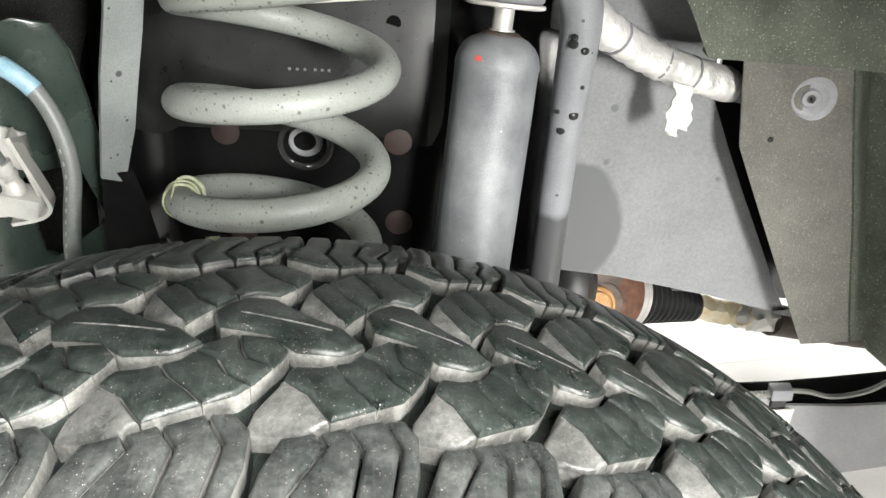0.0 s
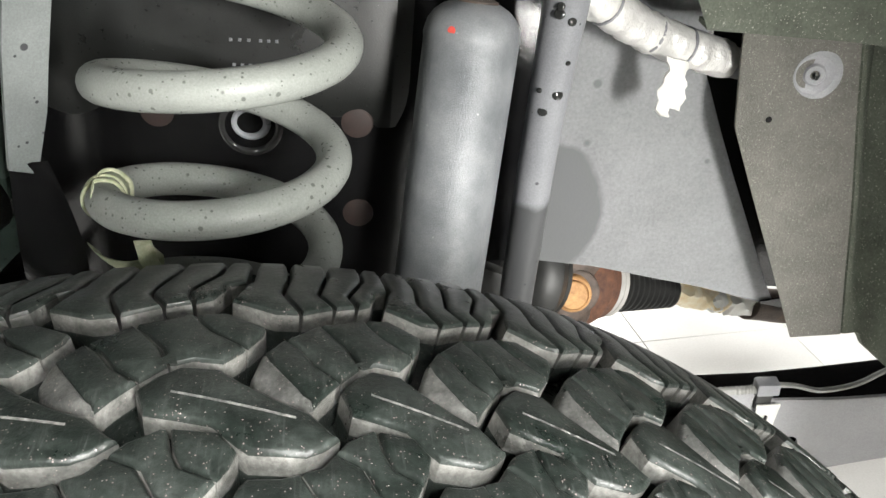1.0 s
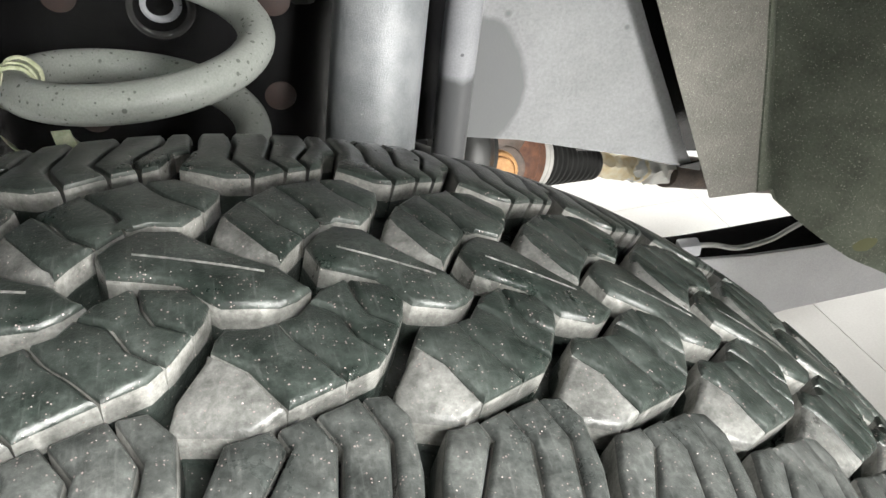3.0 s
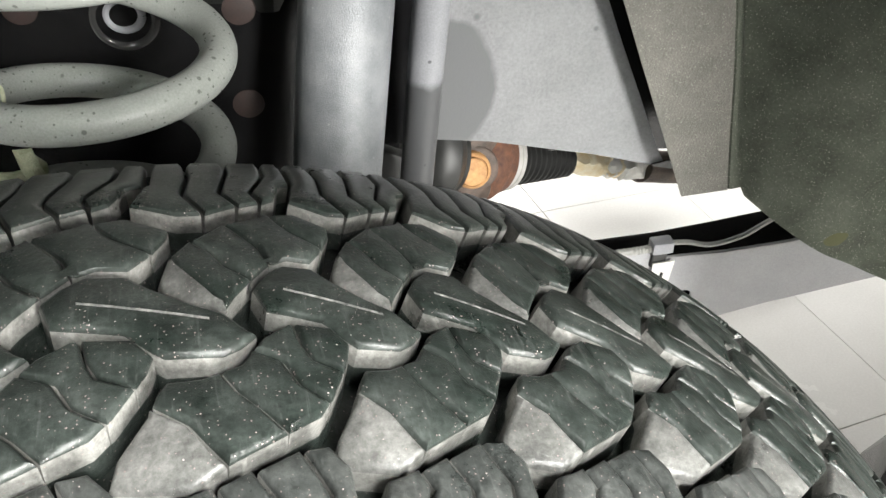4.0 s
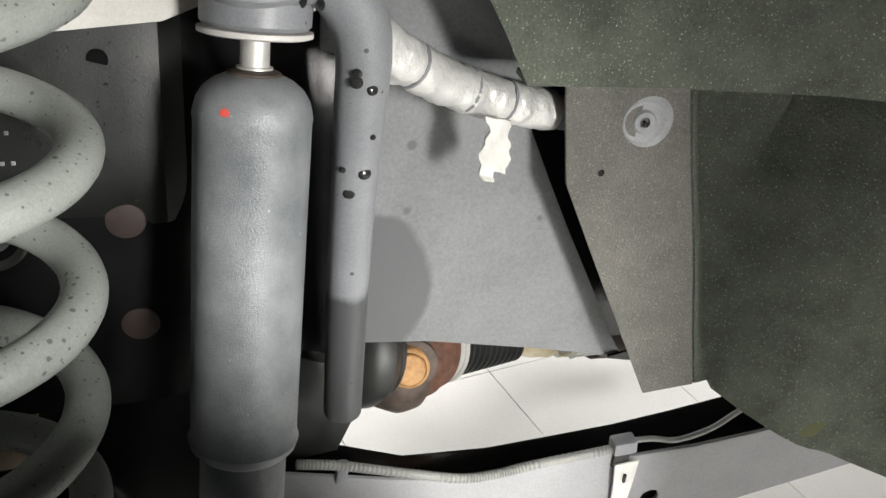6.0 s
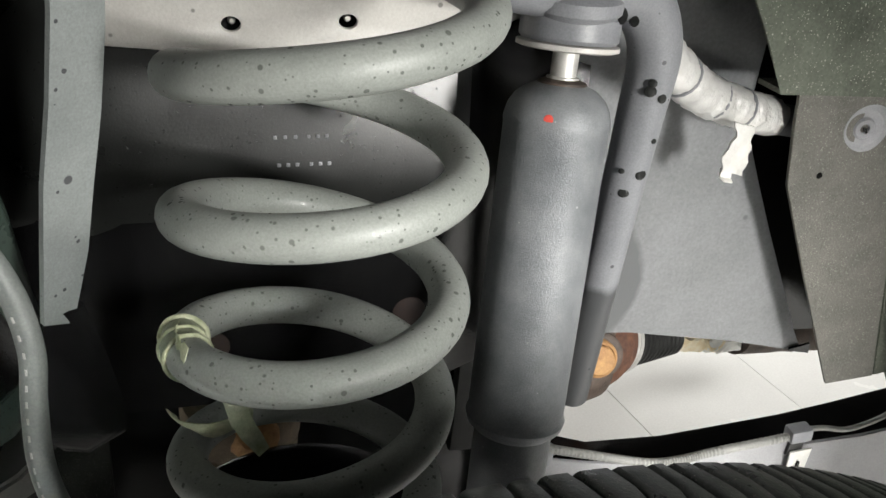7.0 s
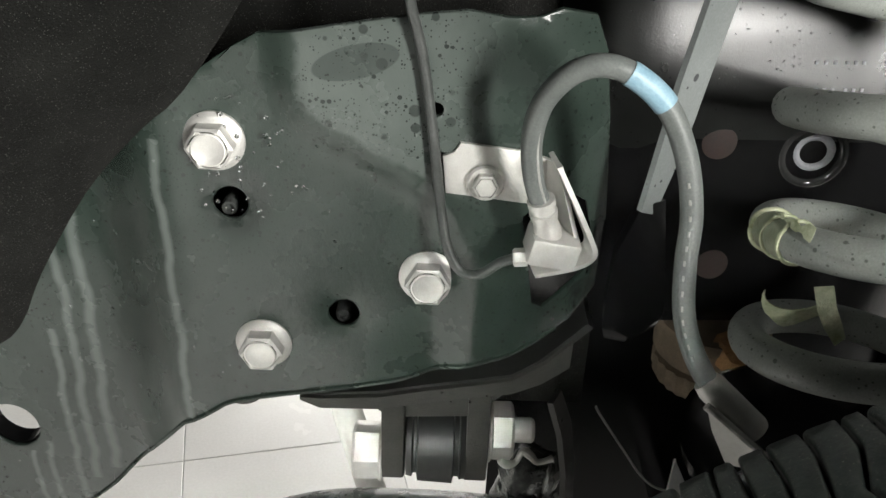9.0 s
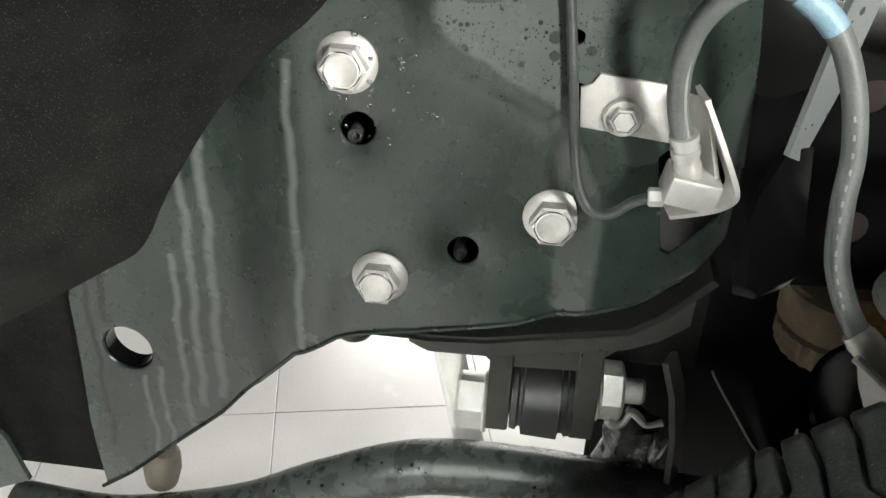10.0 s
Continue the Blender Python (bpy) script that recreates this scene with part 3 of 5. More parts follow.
INNER = split([mm((-28.5, 45), (-26.5, 51.5), (-22, 59.5), (-12.5, 69.5), (1, 75), (9, 76), (18.5, 67.5), (18, 63.5), (13.8, 55), (9.8, 49.5), (3, 51), (-1.8, 48.6), (-8, 41), (-12.2, 34.5), (-14.5, 30), (-21.5, 34), (-27.2, 39.4))], mm((-26, 52.3))[0], mm((-15, 31.5))[0], 0.0002)
ROWS = {
    "centre": [mm((-7, 37), (-3.6, 42.5), (1, 46.5), (9.5, 45), (14.4, 39.3), (23, 31.6), (30, 27), (35, 20), (36.5, 18.7), (33, 15), (29, 12.8), (17.5, 13.6), (15.2, 16), (10.3, 22.5), (9.5, 23.4), (-4.5, 28.4))],
    "inner": sipe(sipe(sipe(INNER, mm((-25, 66), (-17, 55.6), (-13.4, 47.8), (-5, 38.5))), mm((-14, 73), (-9.3, 66), (-4.5, 57), (-1, 45))), mm((-0.5, 80), (3, 71), (6.5, 65), (17, 54))),
    "outer": sipe(sipe(sipe(sipe([mm((15.8, 1.5), (14.2, -3.5), (8.3, -12.2), (6.8, -18.5), (21, -23.5), (29.5, -18.5), (48.5, -8.4), (52.5, -3), (58.5, 9), (59.7, 14), (56, 20), (45, 21.8), (38.6, 17.5), (32.5, 8.2), (24, 4.7), (17.5, 4.5))], mm((13.5, -0.5), (21.2, -8.2), (24.3, -14.2), (29.5, -23))), mm((27, 9), (31.2, 0.5), (36.3, -6), (42.5, -15.5))), mm((34, 14.5), (42.1, 8.9), (45.3, 1), (53.5, -6.5))), mm((45.5, 25), (47.2, 15.1), (49.7, 8.9), (58.5, 3.5))),
    "inner_shoulder": bands([[(-36, 87), (-33, 101), (-31.4, 103.5), (-31, 131)], [(-17.5, 78.5), (-22.6, 94), (-20.6, 110), (-21, 131)], [(-7.5, 83.5), (-12, 94), (-8, 117), (-8, 131)], [(-0.5, 86), (-2.6, 94), (4, 112), (5, 131)], [(4.8, 88.5), (8.5, 101), (12.6, 103.5), (13, 131)]],
                            [[(-24, 78.5)], [], [], []], [[], [], [], []]),
    "outer_shoulder": bands([[(-38, -112), (-37, -60), (-33.5, -40), (-29.5, -28)], [(-27, -112), (-27, -55), (-25.6, -47.3), (-18, -30.2), (-19.9, -25.5)], [(-11, -112), (-11, -55), (-8, -30.8), (-12, -22.5)], [(0, -112), (0, -50), (2.8, -29.8), (-1.9, -18.5)], [(5, -112), (5, -60), (9, -38), (9, -24)]],
                             [[], [], [], []], [[(-24.5, -27)], [], [], [(4, -18)]]),
}


def tyre():
    turn = Matrix.Translation(TYRE_AT) @ Matrix.Rotation(-TYRE_YAW, 4, "Z")
    ob = thing("tyre", TYRE_AT, "dusty black all-terrain tyre with chunky tread blocks", "tyre")
    ob.matrix_world = turn
    # carcass: tread floor, shoulders, sidewalls and bead, turned round the axle
    half = [(HALF - 0.004, TYRE_R - 0.022), (HALF + 0.004, TYRE_R - 0.030), (HALF + 0.014, TYRE_R - 0.055), (HALF + 0.020, TYRE_R - 0.085), (HALF + 0.016, TYRE_R - 0.12), (HALF + 0.002, TYRE_R - 0.150), (HALF - 0.012, TYRE_R - 0.162)]
    side = [(y, r) for y, r in half]
    profile = [(-y, r) for y, r in side[::-1]] + [(v, crown(v) - 0.0135) for v in (-0.1, -0.07, -0.04, 0.0, 0.04, 0.07, 0.1)] + side
    bm = bmesh.new()
    n = 108
    rings = [[bm.verts.new((r * math.sin(2 * math.pi * k / n), y, r * math.cos(2 * math.pi * k / n))) for k in range(n)] for y, r in profile]
    for a, b in zip(rings, rings[1:] + rings[:1]):
        for k in range(n):
            bm.faces.new((a[k], a[(k + 1) % n], b[(k + 1) % n], b[k]))
    local_part("carcass", bm, TREAD, ob)
    for name, polys in ROWS.items():
        for k in range(COUNT):
            bm = bmesh.new()
            for q in polys:
                drop = None
                if name == "outer" and min(u for u, v in q) < 0.0085:
                    drop = outer_slant
                if name == "inner" and min(v for u, v in q) < 0.0195 and max(v for u, v in q) < 0.0415:
                    drop = inner_slant
                lug(bm, q, k, 0.0135, drop, name == "outer_shoulder")
            first = local_part("tread_block", bm, TREAD, ob)
            first.data.materials.append(GROOVE)
            first.data.materials.append(FACET)
            first.data.materials.append(SHOULDER)
    # fine raised line along each centre block, white with road dust
    for k in range(COUNT):
        bm = bmesh.new()
        strip = []
        for i in range(9):
            u, v = mm((26.5 * i / 8, 35.0 - 10.5 * i / 8))[0]
            strip.append([bm.verts.new(on_tyre(pitched(u, k), v + w * 0.00045, -0.0003)) for w in (-1, 1)])
        for a, b in zip(strip, strip[1:]):
            bm.faces.new((a[0], b[0], b[1], a[1]))
        bmesh.ops.solidify(bm, geom=bm.faces[:], thickness=0.0005)
        local_part("mould_line", bm, CHALK, ob)
    rim = tube_profile(Vector((0, -0.09, 0)), Vector((0, 1, 0)), [(0.0, 0.222), (0.0, 0.214), (0.02, 0.19), (0.1, 0.18), (0.16, 0.18), (0.2, 0.222)], 48)
    wheel = local_part("wheel", rim, CLIPGREY, None)
    wheel.matrix_world = turn
    tagged(wheel, "grey wheel rim inside the tyre", "wheel")


def local_part(name, bm, mat, parent):
    bmesh.ops.recalc_face_normals(bm, faces=bm.faces)
    for e in bm.edges:
        e.smooth = len(e.link_faces) < 2 or e.calc_face_angle(0) < 0.7
    for f in bm.faces:
        f.smooth = True
    me = bpy.data.meshes.new(name)
    bm.to_mesh(me)
    bm.free()
    me.materials.append(mat)
    ob = new(name, me)
    if parent:
        ob.parent = parent
    return ob


# ---- spring and shock ----
def spring():
    ks = [-1.2, -0.6, 0.0, 0.5, 1.0, 1.5, 2.0, 2.5, 3.2]
    zs = [0.8284, 0.7836, 0.7491, 0.7226, 0.6888, 0.6623, 0.6400, 0.6000, 0.583]

    def at(s):
        z = float(np.interp(s, ks, zs))
        # soften the knots
        z = 0.5 * z + 0.25 * float(np.interp(s - 0.2, ks, zs)) + 0.25 * float(np.interp(s + 0.2, ks, zs))
        r = 0.0586 - 0.0012 * s
        a = -2 * math.pi * s
        dx, dy = r * math.cos(a), r * math.sin(a)
        return Vector((-0.1512 + 0.0345 * (z - 0.65) + dx, 0.769 + 0.1167 * (z - 0.65) + dy, z - 0.0345 * dx - 0.1167 * dy))

    ob = thing("coil_spring", (-0.152, 0.765, 0.59), "pale grey painted coil spring speckled with dark drops", "spring")
    part("coil", tube([at(-1.6 + 4.8 * k / 260) for k in range(261)], 0.0093, 18), SPRING, ob)
    # torn label round the wire and hanging below it
    wrap = [at(1.452 + 0.062 * k / 10) for k in range(11)]
    bm = tube(wrap, 0.0099, 18, False)
    for v in bm.verts:
        v.co += Vector((noise.noise(v.co * 220), noise.noise(v.co * 220 + Vector((3, 1, 0))), noise.noise(v.co * 220 + Vector((0, 7, 2))))) * 0.0009
    part("label_band", bm, FILM, ob, "torn greenish film label wrapped round the wire")
    for place in (1.450, 1.480, 1.516):
        p, q = at(place), at(place + 0.01)
        m = frame_of(p, q - p)
        turns = [m @ Vector((0.0101 * math.cos(2 * math.pi * k / 28), 0.0101 * math.sin(2 * math.pi * k / 28), 0.0022 * noise.noise(Vector((k * 0.45, place * 40, 0))))) for k in range(29)]
        part("label_rim", tube(turns, 0.0014 if place > 1.5 else 0.0010, 8, False), STICKER, ob, "torn pale rim of the label")
    curl = []
    for k in range(13):
        a = math.pi * (0.02 + 0.96 * k / 12)
        c = Vector((-0.1985 - 0.0165 * math.cos(a), 0.750 + 0.004 * math.sin(a), 0.6465 - 0.014 * math.sin(a)))
        wide = 0.009 + 0.004 * math.sin(a) + 0.0012 * math.sin(5 * a)
        curl.append([tuple(c), tuple(c + Vector((0.001, 0.004, -0.5 * wide))), tuple(c + Vector((0.003 + 0.001 * math.sin(3 * a), 0.007, -wide)))])
    part("label_curl", sheet(curl, 0.0005), STICKER, ob, "torn curl of the paper label")
    part("label_strip", sheet([[(-0.192, 0.752, 0.647), (-0.183, 0.752, 0.648)], [(-0.189, 0.749, 0.636), (-0.1795, 0.750, 0.637)], [(-0.184, 0.748, 0.627), (-0.1755, 0.749, 0.629)], [(-0.1770, 0.747, 0.618), (-0.1725, 0.748, 0.622)]], 0.0004), STICKER, ob)
    # loose peeled edge standing off the wire
    peel = []
    for k in range(9):
        p = at(1.43 + 0.012 * k)
        lift = 0.0035 + 0.0018 * math.sin(2.3 * k)
        peel.append([tuple(p + Vector((-0.004, -0.0088, 0.006))), tuple(p + Vector((-0.002, -0.0060 - 0.3 * lift, 0.0095 + lift)))])
    part("label_edge", sheet(peel, 0.0004), STICKER, ob)
    return at


coil_at = spring()


def shock():
    top, low = Vector((-0.0205, 0.850, 0.745)), Vector((-0.0295, 0.818, 0.565))
    d = (top - low).normalized()
    length = (top - low).length
    base = low - d * 0.12
    ob = thing("shock_absorber", base, "grey painted shock absorber with a red dot", "shock absorber")
    r = 0.0275
    part("body", lathe(low, top, [(-0.004, r - 0.004), (0.0, r), (0.004, r + 0.0012), (0.007, r), (length - 0.011, r), (length - 0.009, r + 0.0005), (length - 0.006, r), (length - 0.001, r - 0.0012), (length + 0.004, r - 0.0042), (length + 0.008, r - 0.009), (length + 0.0105, r - 0.0145), (length + 0.0115, 0.0085)], 48), SHOCK, ob)
    part("lower_tube", lathe(low - d * 0.12, top, [(0, 0.0225), (0.116, 0.0225)], 36), SHOCK, ob)
    part("rod_seal", lathe(top + d * 0.0100, top + d, [(0, 0.0130), (0.0016, 0.0125), (0.0028, 0.0095)], 30), FORK, ob, "rust-stained seal round the rod")
    part("rod", lathe(top + d * 0.013, top + d, [(0, 0.0085), (0.001, 0.0085), (0.0012, 0.0068), (0.017, 0.0068)], 24), ZINC, ob, "bright steel piston rod collar")
    part("washer", lathe(top + d * 0.028, top + d, [(0, 0.024), (0.0008, 0.0262), (0.003, 0.0262), (0.0035, 0.024)], 40), WHITEMETAL, ob, "pale round washer")
    part("bushing", lathe(top + d * 0.0318, top + d, [(0, 0.0235), (0.002, 0.0252), (0.012, 0.0252), (0.016, 0.021)], 40), CROSS, ob, "grey rubber bushing")
    m = frame_of((-0.0342, 0.8268, 0.7455), (-0.5, -0.8, 0.32))
    part("paint_dot", lathe(m.translation, m @ Vector((0, 0, 1)), [(-0.002, 0.0025), (0.0004, 0.0024), (0.0007, 0.0)], 14), RED, ob, "small red paint dot")


shock()


# ---- cross tube, panel, liner ----
def cross_tube():
    ob = thing("cross_tube", (0.035, 0.856, 0.55), "bent grey frame tube with dark wet spots", "frame tube")
    pts = [(-0.14, 0.845, 0.826), (-0.08, 0.848, 0.812), (-0.03, 0.852, 0.805), (0.006, 0.856, 0.803), (0.0205, 0.857, 0.794), (0.0310, 0.858, 0.770), (0.0312, 0.860, 0.73), (0.0302, 0.863, 0.66), (0.0312, 0.869, 0.60), (0.033, 0.878, 0.530)]
    path = smooth_path(pts, 8)
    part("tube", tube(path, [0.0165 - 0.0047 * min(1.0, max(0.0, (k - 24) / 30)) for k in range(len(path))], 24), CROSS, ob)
    for x, y, z, r in ((0.0265, 0.8452, 0.754, 0.0034), (0.0265, 0.8447, 0.7585, 0.0026), (0.0345, 0.8460, 0.750, 0.0030), (0.0365, 0.8484, 0.725, 0.0017), (0.0225, 0.8508, 0.7065, 0.0018), (0.0335, 0.8493, 0.705, 0.0036), (0.0263, 0.8505, 0.6935, 0.0032), (-0.031, 0.8375, 0.7965, 0.0040), (0.000, 0.8415, 0.7935, 0.0050), (0.0085, 0.8430, 0.7905, 0.0032)):
        bm = bmesh.new()
        bmesh.ops.create_icosphere(bm, subdivisions=2, radius=1, matrix=frame_of((x, y, z), (x - 0.031, -0.013, 0.003)) @ Matrix.Diagonal((r, r * 0.9, 0.0012, 1)))
        part("wet_spot", bm, BEAD, ob)
    # flattened mounting saddle over the shock's bushing
    part("saddle", lathe((-0.0195, 0.853, 0.790), (-0.0195, 0.853, 1), [(0, 0.020), (0.004, 0.024), (0.010, 0.024), (0.014, 0.018)], 32), CROSS, ob)


cross_tube()


def panel():
    m = frame_of((0, 0.935, 0), (0, -1, 0))
    out = [(0.02, 0.542), (0.10, 0.538), (0.19, 0.524), (0.2520, 0.512), (0.2390, 0.532), (0.2145, 0.577), (0.1885, 0.624), (0.1695, 0.660), (0.1520, 0.695), (0.147, 0.72), (0.145, 0.90), (0.02, 0.90)]
    ob = thing("side_panel", (0.15, 0.935, 0.51), "grey painted sheet-metal panel with a darker patch", "panel")
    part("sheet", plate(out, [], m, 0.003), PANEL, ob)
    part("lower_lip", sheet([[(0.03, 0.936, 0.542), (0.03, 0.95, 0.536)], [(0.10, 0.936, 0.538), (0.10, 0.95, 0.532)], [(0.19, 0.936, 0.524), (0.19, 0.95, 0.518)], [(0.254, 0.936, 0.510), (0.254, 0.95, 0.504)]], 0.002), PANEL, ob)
    # dark strip that stands for the shaded gap at the corner
    part("edge_gap", sheet([[(0.2385, 0.9310, 0.5155), (0.2385, 0.9310, 0.5140)], [(0.247, 0.9310, 0.5175), (0.247, 0.9310, 0.5125)], [(0.2551, 0.9310, 0.5200), (0.2568, 0.9310, 0.5107)]], 0.002), BLACK, ob, "black strip added for the dark gap at the panel corner")
    # black sheet put behind the edge so that the gap reads dark
    part("backing", block(pose(0.24, 0.965, 0.66), 0.16, 0.006, 0.30, 0), BLACK, ob, "black sheet added for the dark gap behind the panel edge")


panel()


def liner():
    ob = thing("wheel_liner", (0.26, 0.9, 0.48), "speckled grey felt wheel-arch liner", "liner")
    edge = [(0.155, 0.902, 0.742), (0.160, 0.902, 0.71), (0.166, 0.900, 0.673), (0.194, 0.902, 0.62), (0.226, 0.903, 0.56), (0.256, 0.903, 0.503)]
    fold = [(0.231, 0.899, 0.742), (0.239, 0.899, 0.71), (0.249, 0.899, 0.673), (0.264, 0.899, 0.62), (0.279, 0.899, 0.56), (0.292, 0.899, 0.511)]
    back = [(0.268, 0.957, 0.742), (0.274, 0.957, 0.71), (0.282, 0.955, 0.673), (0.292, 0.946, 0.62), (0.302, 0.927, 0.56), (0.312, 0.901, 0.501)]
    side = [(0.362, 0.952, 0.742), (0.346, 0.952, 0.71), (0.332, 0.950, 0.673), (0.322, 0.942, 0.62), (0.324, 0.925, 0.56), (0.335, 0.899, 0.484)]
    bulge = [(0.412, 0.905, 0.742), (0.402, 0.902, 0.71), (0.394, 0.899, 0.673), (0.388, 0.894, 0.62), (0.388, 0.890, 0.56), (0.394, 0.889, 0.449)]
    far = [(0.46, 0.86, 0.75), (0.457, 0.86, 0.71), (0.455, 0.86, 0.673), (0.453, 0.865, 0.60), (0.453, 0.875, 0.53), (0.455, 0.885, 0.424)]
    near = [(0.53, 0.70, 0.78), (0.535, 0.70, 0.71), (0.54, 0.70, 0.65), (0.54, 0.71, 0.57), (0.545, 0.72, 0.50), (0.55, 0.73, 0.435)]
    last = [(0.58, 0.40, 0.78), (0.58, 0.40, 0.71), (0.58, 0.40, 0.65), (0.58, 0.40, 0.57), (0.58, 0.40, 0.50), (0.58, 0.40, 0.43)]
    part("flap", sheet([[tuple(Vector(p).lerp(Vector(q), k / 4)) for p, q in zip(edge, fold)] for k in range(5)], 0.003), LINER, ob, "grey speckled felt flap")
    bands_of = [smooth_path(row, 4) for row in zip(*[[Vector(p) for p in col] for col in (side, bulge, far, near, last)])]
    rows = [fold]
    for across, deep in ((0.004, 0.0035), (0.0085, 0.011), (0.013, 0.020)):
        rows.append([(p[0] + across, p[1] + deep * min(1.0, (q[1] - p[1]) / 0.030), p[2]) for p, q in zip(fold, back)])
    rows.append(back)
    rows += [[tuple(Vector(p).lerp(Vector(q), k / 3)) for p, q in zip(back, side)] for k in (1, 2)]
    rows += [list(col) for col in zip(*bands_of)]
    part("recess", sheet(rows, 0.003), GREENFELT, ob, "dark green-grey felt falling back behind the flap")
    # upper fold of the liner, standing nearer, with its lower rim
    top = [[(0.088, 0.874, 0.83), (0.090, 0.872, 0.797), (0.106, 0.872, 0.772), (0.121, 0.872, 0.7475), (0.125, 0.90, 0.7445)], [(0.20, 0.86, 0.83), (0.20, 0.862, 0.797), (0.20, 0.866, 0.772), (0.205, 0.870, 0.7475), (0.205, 0.90, 0.7445)], [(0.30, 0.85, 0.83), (0.30, 0.852, 0.797), (0.30, 0.860, 0.772), (0.31, 0.868, 0.744), (0.31, 0.905, 0.742)], [(0.42, 0.78, 0.83), (0.42, 0.79, 0.797), (0.42, 0.80, 0.772), (0.43, 0.83, 0.744), (0.43, 0.87, 0.742)], [(0.54, 0.55, 0.86), (0.54, 0.55, 0.797), (0.54, 0.56, 0.772), (0.54, 0.58, 0.744), (0.56, 0.58, 0.742)]]
    part("upper_fold", sheet(top, 0.003), GREENFELT, ob, "green-grey felt upper fold")
    # push clip
    m = frame_of((0.2085, 0.9005, 0.7135), (-0.1, -1, 0.0))
    clip_ob = part("push_clip", lathe(m.translation, m @ Vector((0, 0, 1)), [(0, 0.0186), (0.0015, 0.0190), (0.0028, 0.0180), (0.0044, 0.0128), (0.0036, 0.0104), (0.0036, 0.0075), (0.0052, 0.0062), (0.0052, 0.0032), (0.0022, 0.0028), (0.0022, 0.0)], 36), CLIPPALE, ob, "round pale grey plastic push clip")
    part("clip_slot", block(m @ pose(0.0005, -0.0008, 0.0052, 0, 0, 35), 0.0016, 0.0048, 0.001, 0.0003), BLACK, clip_ob)
    part("plug", lathe((0.187, 0.8985, 0.6805), (0.187, 0, 0.6805), [(0, 0.0045), (0.0012, 0.004), (0.0008, 0.0028), (0.0018, 0.002), (0.0018, 0)], 14), BLACK, ob, "small black plug")
    # dark disc standing in for the shaded inside of a hole
    part("upper_hole", lathe((0.146, 0.8690, 0.777), (0.146, 0, 0.777), [(0, 0.0062), (0.0012, 0.0056), (0.0004, 0.0040), (0.0016, 0.0026), (0.0018, 0.0)], 14), BOOT, ob, "dark disc drawn for a shaded hole in the upper fold")


liner()


def body_shell():
    """The dark shell and unseen panels added round the arch, above and behind, to hold light back."""
    c = Vector((-0.12, 0, 0.36))
    rows = []
    for k in range(0, 25):
        a = radians(24 + 136 * k / 24)
        r = 0.62 + 0.08 * min(1.0, max(0.0, (radians(95) - a) / radians(30)))
        rows.append([(c.x + r * math.cos(a), y, c.z + r * math.sin(a)) for y in (0.275, 0.6, 0.8, 1.02)])
    ob = part("arch_shell", sheet(rows, 0.003), DARKFELT, None, base=(0, 0.7, 1.0))
    tagged(ob, "dark arch shell, unseen, added to block light from above", "wheel arch", "", "structure")
    ob = part("underbody", block(pose(0.0, 1.6, 0.92), 3.6, 1.3, 0.02, 0), BLACK, None, base=(0, 1.6, 0.92))
    tagged(ob, "black underbody, unseen, added over the floor", "underbody", "", "structure")
    # unseen sheets; the right one's edge casts the shade at the liner's fold
    for x, w in ((1.315, 1.79), (-1.62, 1.7)):
        side = part("side_blocker", block(pose(x, 0.35, 0.68), w, 0.02, 0.8, 0.004), SILL, None, base=(x, 0.35, 0.28))
        tagged(side, "plain grey sheet, unseen, added to shade floor and liner", "body panel", "", "structure")
    ob = part("inner_arch", block(pose(-0.10, 0.985, 0.87), 1.2, 0.02, 0.22, 0), BLACK, None, base=(-0.1, 1.0, 0.88))
    tagged(ob, "black panel added behind the arch to keep light out", "panel", "", "structure")


body_shell()


# ---- frame behind the spring ----
def web_face(x, z):
    """How far back the side member's pressed web stands: upright below, leaning back above, curving away beside the shock."""
    start = 0.672 + 0.022 * min(1.0, max(0.0, (-0.13 - x) / 0.10))
    lean = 0.028 * min(1.0, max(0.0, (z - start) / (0.80 - start))) ** 1.5
    return 0.882 + lean + 0.06 * (x + 0.15) + 5.0 * max(0.0, -0.245 - x) ** 2 + (0.5 * max(0.0, x + 0.065) if x < 0.0 else 0.0325)


